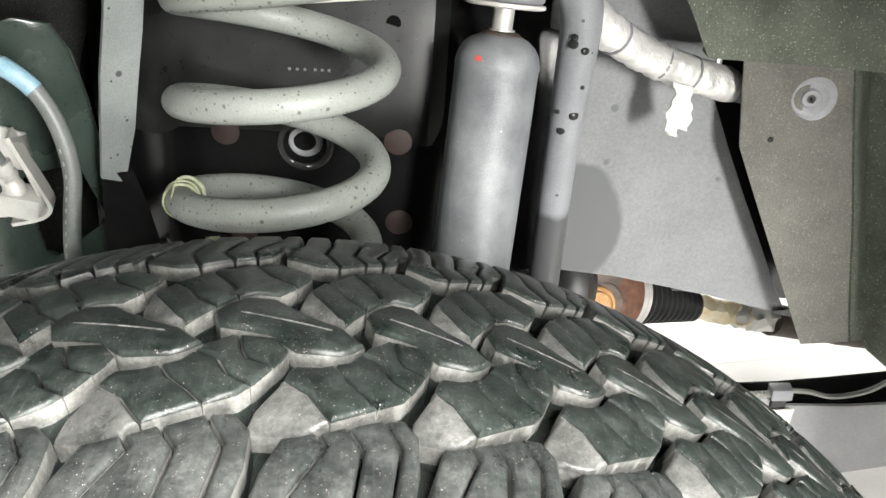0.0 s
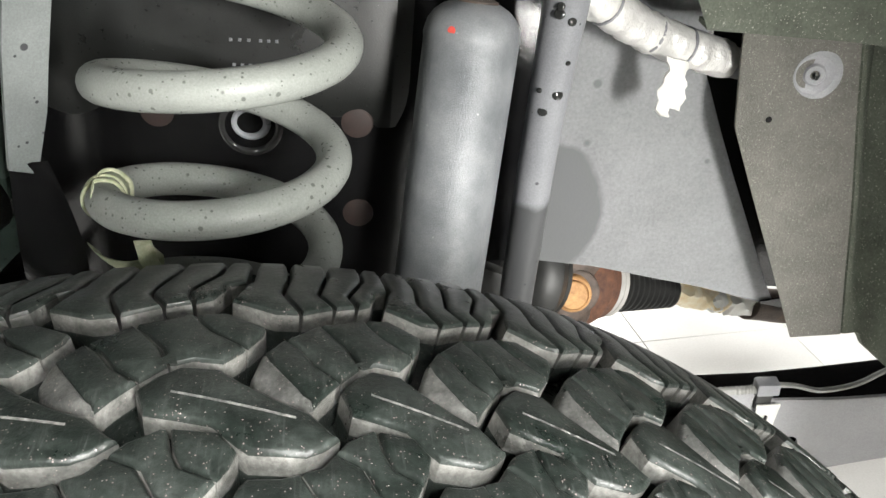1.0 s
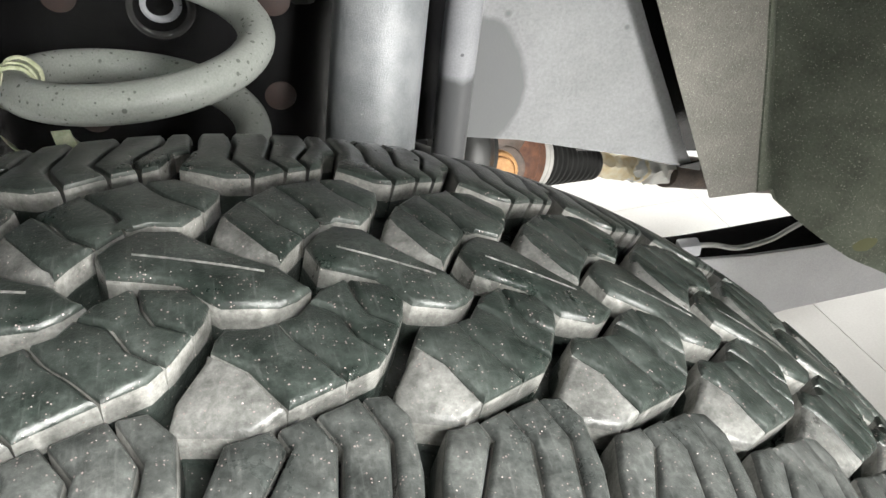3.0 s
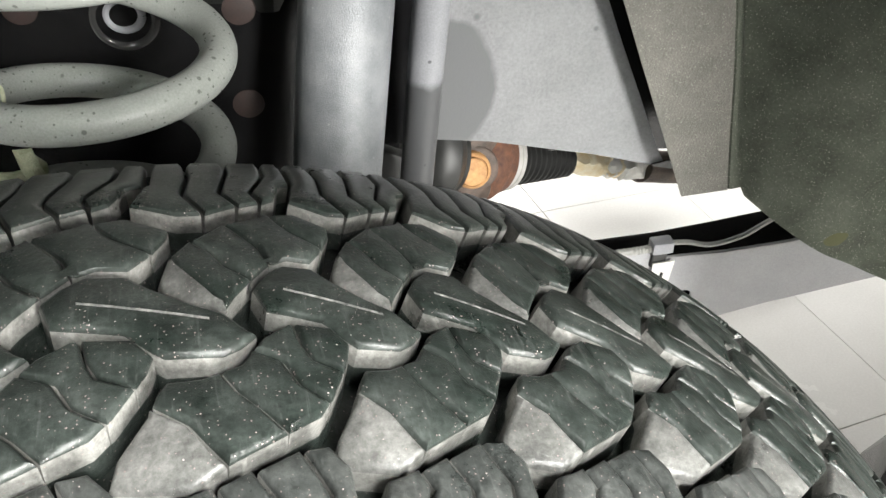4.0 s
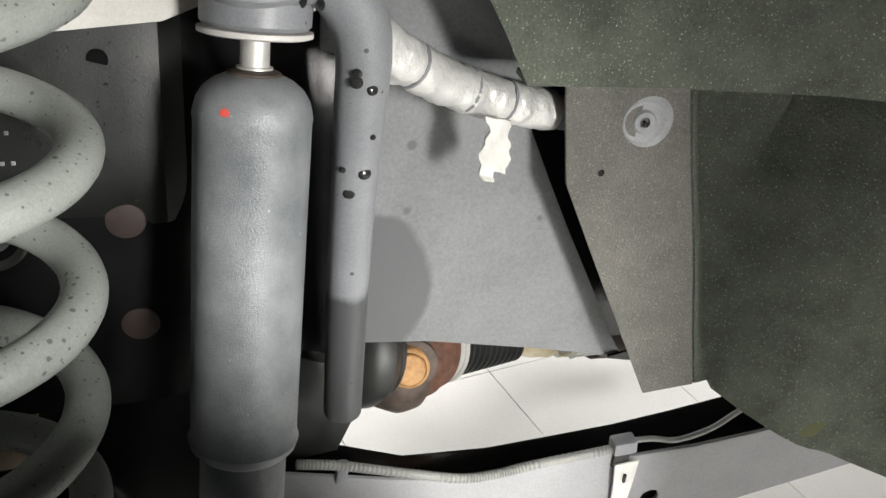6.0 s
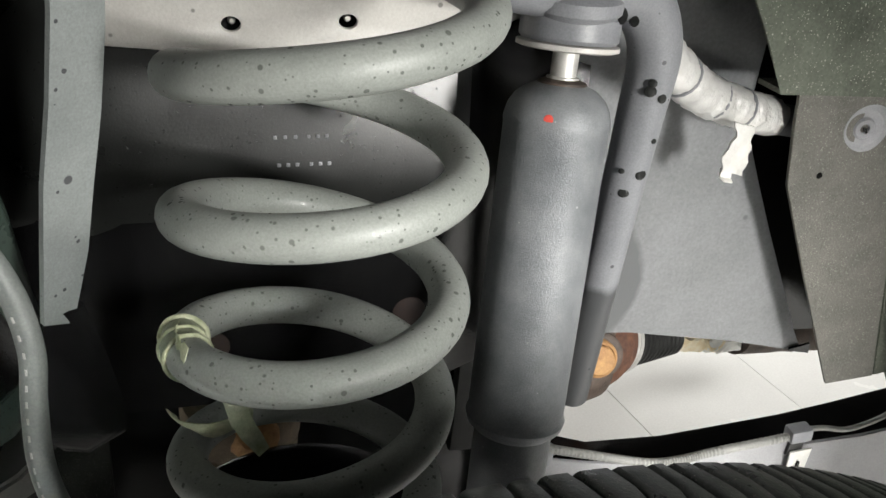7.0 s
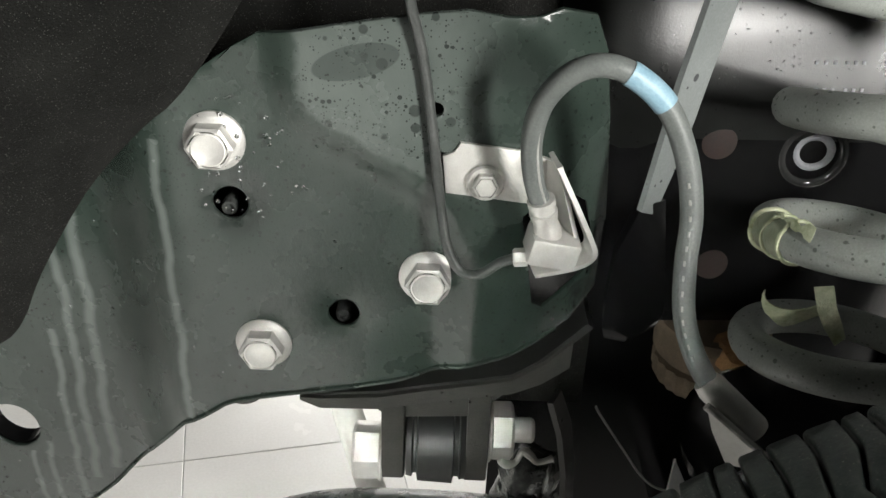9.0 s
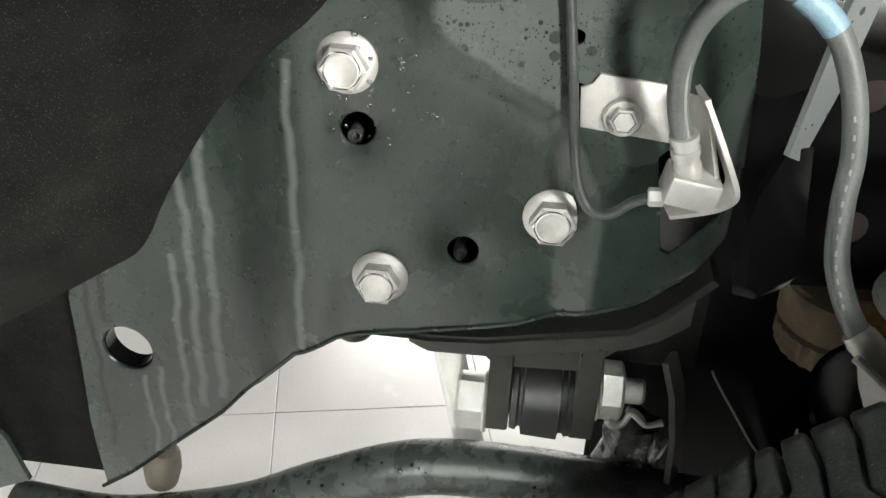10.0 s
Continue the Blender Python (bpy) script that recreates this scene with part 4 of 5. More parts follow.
def tower():
    ob = thing("spring_tower", (-0.15, 0.89, 0.55), "glossy black frame side member behind the spring", "frame")
    heights = (0.545, 0.60, 0.66, 0.68, 0.69, 0.70, 0.71, 0.72, 0.735, 0.75, 0.765, 0.78, 0.80, 0.88)
    rows = [[(x, web_face(x, z), z) for z in heights] for x in (-0.32, -0.28, -0.24, -0.2, -0.16, -0.12, -0.08, -0.05, -0.03, -0.015, 0.0, 0.02, 0.03)]
    part("web", sheet(rows, 0.004), BLACK, ob)
    # black sheet added below the web to close off light and view
    part("closing_sheet", block(pose(-0.145, 0.947, 0.435), 0.35, 0.005, 0.25, 0), BLACK, ob)
    rows = []
    for k in range(29):
        x = -0.302 + 0.266 * k / 28
        away = 0.040 * max(0.0, (x + 0.065) / 0.038) ** 2
        row = []
        for i in range(19):
            z = 0.662 + 0.134 * i / 18
            sunk = 0.0042 * max(0.0, 1 - (z - 0.662) / 0.030) ** 2
            row.append((x, web_face(x, z) - 0.0044 + sunk + away, z))
        rows.append(row)
    part("gusset", sheet(rows, 0.002), GUSSET, ob, "glossy black gusset pressing curving away beside the shock")
    # no opening here: a black disc gives the hole's dark inside
    part("gusset_hole", lathe((-0.0920, web_face(-0.092, 0.748) - 0.0056, 0.7480), (-0.0920, 0, 0.7480), [(0, 0.0052), (0.0013, 0.0052), (0.0013, 0.0)], 20), BLACK, ob, "black disc drawn for a round hole")
    # stamped marks, two rows of bars, pale grey for the glints on them
    for x, z, w in [(x, 0.7145, 0.0046) for x in (-0.162, -0.1567, -0.1514, -0.1445, -0.1397, -0.1350)] + [(x, 0.6998, 0.0046) for x in (-0.160, -0.1552, -0.1504, -0.1430, -0.1382, -0.1334)]:
        part("stamp_bar", block(pose(x, web_face(x, z) - 0.0070, z, -14, 0, 0), w * 0.42, 0.0008, 0.0019, 0.0002), CLIPGREY, ob)
    # water beads hanging on the wet gusset and web
    rng = random.Random(41)
    bm = bmesh.new()
    for k in range(70):
        x, z = rng.uniform(-0.232, -0.075), 0.697 + 0.062 * rng.random() ** 0.8
        r = rng.uniform(0.0003, 0.0006)
        bmesh.ops.create_icosphere(bm, subdivisions=2, radius=r, matrix=Matrix.Translation((x, web_face(x, z) - 0.0068, z)) @ Matrix.Diagonal((1.15, 0.6, 1.0, 1.0)))
    for f in bm.faces:
        f.smooth = True
    tagged(part("water_beads", bm, WATER, ob), "small clear water beads", "", "", "stuff")
    m = frame_of((0, 0.878, 0), (0, -1, 0))
    part("seat_plate", plate([(-0.245, 0.762), (-0.17, 0.758), (-0.06, 0.772), (-0.02, 0.79), (-0.02, 0.87), (-0.245, 0.87)], [ring_points(-0.183, 0.774, 0.0046, 0.0036), ring_points(-0.127, 0.777, 0.0046, 0.0036)], m, 0.003), WHITEMETAL, ob, "pale upper spring seat with two small holes")
    for x, z in ((-0.1825, 0.774), (-0.1265, 0.777)):
        part("stud", lathe((x, 0.893, z), (x, 0.0, z), [(0, 0.0019), (0.011, 0.0019), (0.012, 0.0012), (0.012, 0.0)], 12), ZINC, ob, "bright stud inside the hole")
    for x, z in ((-0.208, 0.667), (-0.198, 0.5865), (-0.085, 0.665), (-0.082, 0.600)):
        part("rust_plug", lathe((x, web_face(x, z) - 0.0035, z), (x, 0.0, z), [(0, 0.0105), (0.0012, 0.010), (0.002, 0.007), (0.002, 0.0)], 24), PLUG, ob, "dull rust-brown plug")
    ring = [(-0.1514 + 0.018 * math.cos(a), 0.879, 0.660 + 0.018 * math.sin(a)) for a in [2 * math.pi * k / 40 for k in range(41)]]
    part("bush_ring", tube(ring, 0.0030, 12, False), RINGPAINT, ob, "wet glossy pressed ring")
    eye = [(-0.1514 + 0.0102 * math.cos(a), 0.879, 0.662 + 0.0095 * math.sin(a)) for a in [2 * math.pi * k / 30 for k in range(31)]]
    part("eyelet", tube(eye, 0.0026, 10, False), CLIPGREY, ob, "grey eyelet rim")
    part("eyelet_core", lathe((-0.1514, 0.8800, 0.662), (-0.1514, 0.0, 0.662), [(0, 0.0092), (0.0008, 0.0085), (0.0008, 0.0)], 24), PLUG, ob, "rust-brown core of the eyelet")
    # flat strap beside the spring
    rows = [[(-0.2490, 0.792, 0.815), (-0.2320, 0.808, 0.810)], [(-0.2500, 0.792, 0.800), (-0.2335, 0.808, 0.790)], [(-0.2545, 0.792, 0.765), (-0.2380, 0.808, 0.756)], [(-0.2605, 0.792, 0.730), (-0.2440, 0.808, 0.7225)], [(-0.2640, 0.793, 0.701), (-0.2490, 0.808, 0.692)], [(-0.2685, 0.795, 0.662), (-0.2585, 0.807, 0.655)]]
    part("strap", sheet(rows, 0.003), STRAP, ob, "flat grey strap with wet spots")
    rows = [[(-0.2690, 0.798, 0.664), (-0.2600, 0.806, 0.664), (-0.2540, 0.812, 0.662)], [(-0.2740, 0.808, 0.635), (-0.2620, 0.811, 0.634), (-0.2480, 0.818, 0.632)], [(-0.2750, 0.811, 0.605), (-0.2610, 0.812, 0.605), (-0.2430, 0.820, 0.605)], [(-0.2740, 0.812, 0.585), (-0.2600, 0.812, 0.580), (-0.2420, 0.820, 0.588)], [(-0.2700, 0.818, 0.574), (-0.2600, 0.818, 0.572), (-0.2440, 0.824, 0.578)]]
    part("strap_foot", sheet(rows, 0.005), BLACK, ob, "black lower end of the strap")


tower()


# ---- left frame rail ----
def rail_back(x):
    """How far the rail's face falls back behind its flat part."""
    if x > -0.335:
        return 0.030 * min(1.0, (x + 0.335) / 0.06) ** 2
    if x > -0.506:
        return 0.0
    if x > -0.566:
        u = (-0.506 - x) / 0.06
        return 0.036 * u * u * (3 - 2 * u)
    return 0.036 + 0.05 * (-0.566 - x)


STEP_LINE = [Vector(p) for p in ((-0.437, 0.80), (-0.437, 0.722), (-0.432, 0.704), (-0.379, 0.674), (-0.356, 0.655), (-0.349, 0.625), (-0.349, 0.54))]


def rail_step(x, z):
    """0 to 1: the pressed step whose upper field stands a little proud of the lower one."""
    p = Vector((x, z))
    near, side = 1.0, 1.0
    for a, b in zip(STEP_LINE, STEP_LINE[1:]):
        d = b - a
        u = min(1.0, max(0.0, (p - a).dot(d) / d.length_squared))
        q = a + d * u
        if (p - q).length < near:
            near = (p - q).length
            side = 1.0 if d.x * (p - a).y - d.y * (p - a).x > 0 else -1.0
    w = min(1.0, max(0.0, (side * near + 0.017) / 0.017))
    return w * w * (3 - 2 * w)


def rail_form(x, z):
    rib = math.exp(-((x + 0.3435) / 0.0045) ** 2) * min(1.0, max(0.0, (0.632 - z) / 0.02)) * min(1.0, max(0.0, (z - 0.556) / 0.012))
    dish = sum(math.exp(-(((x - a) ** 2 + (z - b) ** 2) / r ** 2)) for a, b, r in ((-0.474, 0.650, 0.016), (-0.417, 0.584, 0.014)))
    swell = 0.0012 * math.sin(x * 46.0 + 1.0) * math.sin(z * 38.0 + 0.4)
    return 0.0082 * rail_step(x, z) - 0.0040 + 0.0030 * rib - 0.0022 * dish + swell + 0.0022 * math.exp(-((x + 0.500) / 0.013) ** 2) - rail_back(x)


def frame_rail():
    ob = thing("frame_rail", (-0.42, 0.81, 0.5), "dark green-grey frame rail with wet stains", "frame rail")
    m = frame_of((0, 0.808, 0), (0, -1, 0))
    out = [(-0.678, 0.329), (-0.657, 0.345), (-0.628, 0.372), (-0.580, 0.417), (-0.546, 0.458), (-0.5151, 0.5026), (-0.487, 0.52), (-0.444, 0.529), (-0.385, 0.5425), (-0.366, 0.551), (-0.346, 0.560), (-0.325, 0.567), (-0.308, 0.576), (-0.292, 0.582), (-0.277, 0.597), (-0.276, 0.64), (-0.282, 0.70), (-0.288, 0.735), (-0.296, 0.753), (-0.313, 0.7575), (-0.325, 0.754), (-0.338, 0.7535), (-0.356, 0.756), (-0.379, 0.753), (-0.415, 0.747), (-0.454, 0.740), (-0.467, 0.733), (-0.50, 0.71), (-0.56, 0.66), (-0.62, 0.58), (-0.664, 0.545), (-0.678, 0.496), (-0.680, 0.442), (-0.681, 0.39)]
    big = (-0.642, 0.4605, 0.0185, 0.0178)
    window = [(-0.3239, 0.652), (-0.3147, 0.600), (-0.309, 0.596), (-0.285, 0.612), (-0.281, 0.620), (-0.290, 0.655), (-0.296, 0.660), (-0.318, 0.657)]
    holes = [ring_points(-0.474, 0.650, 0.0098), ring_points(-0.417, 0.584, 0.0092), ring_points(-0.3696, 0.7085, 0.0036), ring_points(-0.3665, 0.6830, 0.0048, 0.0038), ring_points(*big), window]
    cuts = [("x", -0.685 + 0.0075 * k) for k in range(56)] + [("y", 0.335 + 0.0075 * k) for k in range(57)]
    part("side_plate", plate(out, holes, m, 0.004, cuts, rail_form), RAILPAINT, ob)
    for x, z in ((-0.479, 0.685), (-0.462, 0.564), (-0.371, 0.611)):
        mm_ = frame_of((x, 0.804 - rail_form(x, z), z), (0, -1, 0))
        bolt = part("flange", lathe(mm_.translation, mm_ @ Vector((0, 0, 1)), [(-0.002, 0.0155), (0.0015, 0.0158), (0.003, 0.0145), (0.0045, 0.0118)], 36), ZINC, ob, "pale zinc-plated bolt flange")
        part("bolt_head", hexagon(mm_ @ Matrix.Translation((0, 0, 0.004)), 0.0122, 0.009, 0.0012, 0.0006), ZINC, bolt)
        part("bolt_face", lathe(mm_ @ Vector((0, 0, 0.0125)), mm_ @ Vector((0, 0, 1)), [(0, 0.0092), (0.0007, 0.0088), (0.0009, 0.0080), (0.0005, 0.0074), (0.0005, 0.0)], 30), ZINC, bolt)
    for x, z, rx, rz in ((-0.474, 0.650, 0.0104, 0.0104), (-0.417, 0.584, 0.0098, 0.0098), (big[0], big[1], big[2] + 0.0006, big[3] + 0.0006)):
        rim = [(x + rx * math.cos(2 * math.pi * k / 36), 0.8055 - rail_form(x + rx * math.cos(2 * math.pi * k / 36), z + rz * math.sin(2 * math.pi * k / 36)), z + rz * math.sin(2 * math.pi * k / 36)) for k in range(37)]
        part("hole_rim", tube(rim, 0.0015, 10, False), RAILPAINT, ob)
    # the large hole is a short sleeve through the box section
    rows = []
    for k in range(37):
        a = 2 * math.pi * k / 36
        x, z = big[0] + big[2] * math.cos(a), big[1] + big[3] * math.sin(a)
        y = 0.807 - rail_form(x, z)
        rows.append([(x, y, z), (x, y + 0.013, z)])
    part("hole_sleeve", sheet(rows, 0.0012), BLACK, ob, "black sleeve through the large hole")
    rows = []
    for x, z in zip(np.linspace(-0.683, -0.300, 60), np.interp(np.linspace(-0.683, -0.300, 60), (-0.683, -0.657, -0.628, -0.580, -0.546, -0.5151, -0.487, -0.444, -0.385, -0.366, -0.346, -0.325, -0.308, -0.292), (0.325, 0.345, 0.372, 0.417, 0.458, 0.5026, 0.52, 0.529, 0.5425, 0.551, 0.560, 0.567, 0.576, 0.582))):
        y = 0.8075 - rail_form(x, z)
        rows.append([(x, y - 0.0036, z + 0.0012), (x, y - 0.0022, z - 0.0012), (x, y + 0.002, z - 0.0026), (x, y + 0.024, z - 0.003)])
    part("lower_flange", sheet(rows, 0.0015), RAILPAINT, ob)
    # cups added to darken the two locating holes, each with a stud end
    for x, z, sx, sz in ((-0.474, 0.650, -0.4785, 0.6405), (-0.417, 0.584, -0.4190, 0.5740)):
        part("added_hole_cup", lathe((x, 0.8125, z - 0.014), (x, 0.9, z - 0.014), [(0.055, 0.0), (0.055, 0.026), (0.0, 0.026), (0.0, 0.0245), (0.053, 0.0245), (0.053, 0.0)], 24), DARKFELT, ob)
        part("stud_end", lathe((sx, 0.859, sz - 0.003), (sx, 0.822, sz), [(0, 0.0050), (0.034, 0.0048), (0.037, 0.0038), (0.037, 0.0024), (0.034, 0.0020), (0.034, 0.0)], 18), STEEL, ob, "grey stud end inside the hole")
    # plate added behind the rail to keep light from coming through
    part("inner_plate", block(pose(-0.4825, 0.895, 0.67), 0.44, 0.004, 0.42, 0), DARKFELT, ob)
    part("drain_boss", lathe((-0.487, 0.852, 0.515), (-0.487, 0.852, 0.0), [(0, 0.0145), (0.018, 0.0145), (0.024, 0.011), (0.026, 0.0)], 24), BRACKET, ob, "dark boss under the rail")


frame_rail()


def brake_bracket():
    ob = thing("brake_hose_bracket", (-0.31, 0.80, 0.63), "silver zinc-plated brake hose bracket bolted to the rail", "bracket")
    m = frame_of((0, 0.7998, 0), (0, -1, 0))
    part("tab", plate([(-0.3655, 0.6855), (-0.360, 0.688), (-0.357, 0.693), (-0.3262, 0.6897), (-0.314, 0.686), (-0.314, 0.6605), (-0.3215, 0.6613), (-0.3635, 0.6657)], [], m, 0.002), ZINC, ob)
    # the arm: a flange that stands out from the rail, with a foot under the junction
    rows = [[(-0.316, 0.802, 0.686), (-0.316, 0.802, 0.661)], [(-0.313, 0.799, 0.686), (-0.311, 0.799, 0.660)], [(-0.310, 0.785, 0.690), (-0.304, 0.785, 0.656)], [(-0.3105, 0.772, 0.694), (-0.299, 0.776, 0.655)]]
    part("flange_arm", sheet(rows, 0.002), ZINC, ob)
    arm = [(-0.311, 0.772, 0.694), (-0.302, 0.770, 0.677), (-0.2935, 0.769, 0.660), (-0.290, 0.769, 0.651), (-0.292, 0.769, 0.6455), (-0.300, 0.770, 0.640), (-0.318, 0.772, 0.634)]
    part("rib", sheet([[p, (p[0] - 0.003, p[1] + 0.013, p[2] + 0.002)] for p in smooth_path(arm, 4)], 0.0024), ZINC, ob)
    mm_ = frame_of((-0.344, 0.7968, 0.673), (0, -1, 0))
    b = part("flange", lathe(mm_.translation, mm_ @ Vector((0, 0, 1)), [(0, 0.0092), (0.001, 0.0095), (0.002, 0.0085)], 30), ZINC, ob)
    part("bolt_head", hexagon(mm_ @ Matrix.Translation((0, 0, 0.002)), 0.0066, 0.005, 0.0008, 0.0003), ZINC, b)
    part("junction_block", block(pose(-0.311, 0.778, 0.6495, 6, 10, 4), 0.0245, 0.020, 0.0155, 0.0022), ZINC, ob, "grey cast brake line junction")
    part("collar", lathe((-0.3135, 0.776, 0.656), (-0.3195, 0.772, 0.678), [(0, 0.0068), (0.006, 0.0066), (0.007, 0.006), (0.011, 0.006), (0.0115, 0.0066), (0.015, 0.0068), (0.0155, 0.0058), (0.018, 0.0058), (0.0185, 0.0066), (0.022, 0.0066)], 24), ZINC, ob, "crimped hose collar")


brake_bracket()


def brake_hose():
    ob = thing("brake_hose", (-0.24, 0.715, 0.60), "black rubber brake hose with a light blue label", "brake hose")
    pts = [(-0.3190, 0.773, 0.674), (-0.3240, 0.770, 0.690), (-0.3265, 0.765, 0.710), (-0.3240, 0.756, 0.730), (-0.3150, 0.748, 0.745), (-0.3030, 0.744, 0.7505), (-0.2900, 0.742, 0.7470), (-0.2750, 0.742, 0.7340), (-0.2645, 0.740, 0.7130), (-0.2595, 0.736, 0.6895), (-0.2600, 0.730, 0.6690), (-0.2590, 0.722, 0.6490), (-0.2540, 0.714, 0.6340), (-0.2455, 0.708, 0.6205)]
    path = smooth_path(pts, 10)
    part("hose", tube(path, 0.0049, 18), HOSE, ob)
    side = Vector((0.5, -0.86, 0.1)).normalized() * 0.0047
    part("print_stripe", tube([p + side for p in path[2:44]], 0.0007, 6), CONDUIT, ob, "pale printed line")
    for k in range(84, 122, 3):
        d = (path[k + 1] - path[k - 1]).normalized()
        part("print_bar", tube([path[k] + Vector((-0.35, -0.93, 0.1)).normalized() * 0.0046 + d * e for e in (-0.0012, 0.0012)], 0.0007, 6), CONDUIT, ob)
    part("label_sleeve", tube(path[58:70], 0.0054, 18, False), LABEL, ob, "light blue printed label")
    a, b = Vector((-0.2465, 0.7090, 0.6215)), Vector((-0.2215, 0.6990, 0.6010))
    part("end_cuff", lathe(a, b, [(-0.003, 0.0056), (0, 0.0064), (0.001, 0.0069), (0.028, 0.0069), (0.030, 0.0060), (0.0305, 0.0)], 24), ZINC, ob, "pale crimped end cuff")
    part("tag_rim", tube([(-0.2490, 0.7000, 0.6170), (-0.236, 0.6955, 0.6075), (-0.2200, 0.6895, 0.5960)], 0.0020, 10), TAPE, ob, "white folded rim of the tag")
    part("tag", sheet([[(-0.2480, 0.7005, 0.6165), (-0.2370, 0.6960, 0.6080), (-0.2200, 0.6900, 0.5960)], [(-0.2430, 0.7030, 0.6020), (-0.2320, 0.6990, 0.5960), (-0.2165, 0.6940, 0.5890)], [(-0.2365, 0.7060, 0.5890), (-0.2280, 0.7030, 0.5860), (-0.2160, 0.6985, 0.5830)], [(-0.2310, 0.7080, 0.5780), (-0.2250, 0.7060, 0.5785), (-0.2165, 0.7030, 0.5790)]], 0.0008), TAPE, ob, "cream paper tag")


brake_hose()


def brake_line():
    ob = thing("brake_line", (-0.37, 0.79, 0.63), "thin dark steel brake line", "pipe")
    pts = [(-0.28, 0.795, 0.795), (-0.341, 0.791, 0.7855), (-0.371, 0.790, 0.781), (-0.3795, 0.790, 0.776), (-0.3825, 0.791, 0.764), (-0.3762, 0.795, 0.736), (-0.3705, 0.795, 0.6985), (-0.3660, 0.794, 0.663), (-0.3615, 0.790, 0.640), (-0.3545, 0.787, 0.628), (-0.345, 0.784, 0.628), (-0.336, 0.780, 0.637), (-0.329, 0.777, 0.642)]
    part("pipe", tube(smooth_path(pts, 8), 0.0026, 12), STEEL, ob)
    part("line_nut", hexagon(frame_of((-0.3225, 0.777, 0.643), (-1, 0.05, -0.12)), 0.0046, 0.007, 0.0008), ZINC, ob, "pale zinc line nut")


brake_line()


def casting(at):
    """A lumpy cast housing with a waist and an uneven skin."""
    bm = lathe(Vector(at) - Vector((0, 0, 0.055)), Vector(at) + Vector((0.004, 0, 0.06)), [(0, 0.012), (0.004, 0.024), (0.030, 0.026), (0.044, 0.019), (0.060, 0.021), (0.074, 0.016), (0.080, 0.006), (0.081, 0.0)], 28)
    bmesh.ops.subdivide_edges(bm, edges=bm.edges[:], cuts=1, use_grid_fill=True)
    for v in bm.verts:
        q = v.co * 70
        v.co += Vector((noise.noise(q), noise.noise(q + Vector((5, 1, 0))), noise.noise(q + Vector((0, 7, 3))))) * 0.007
    return bm


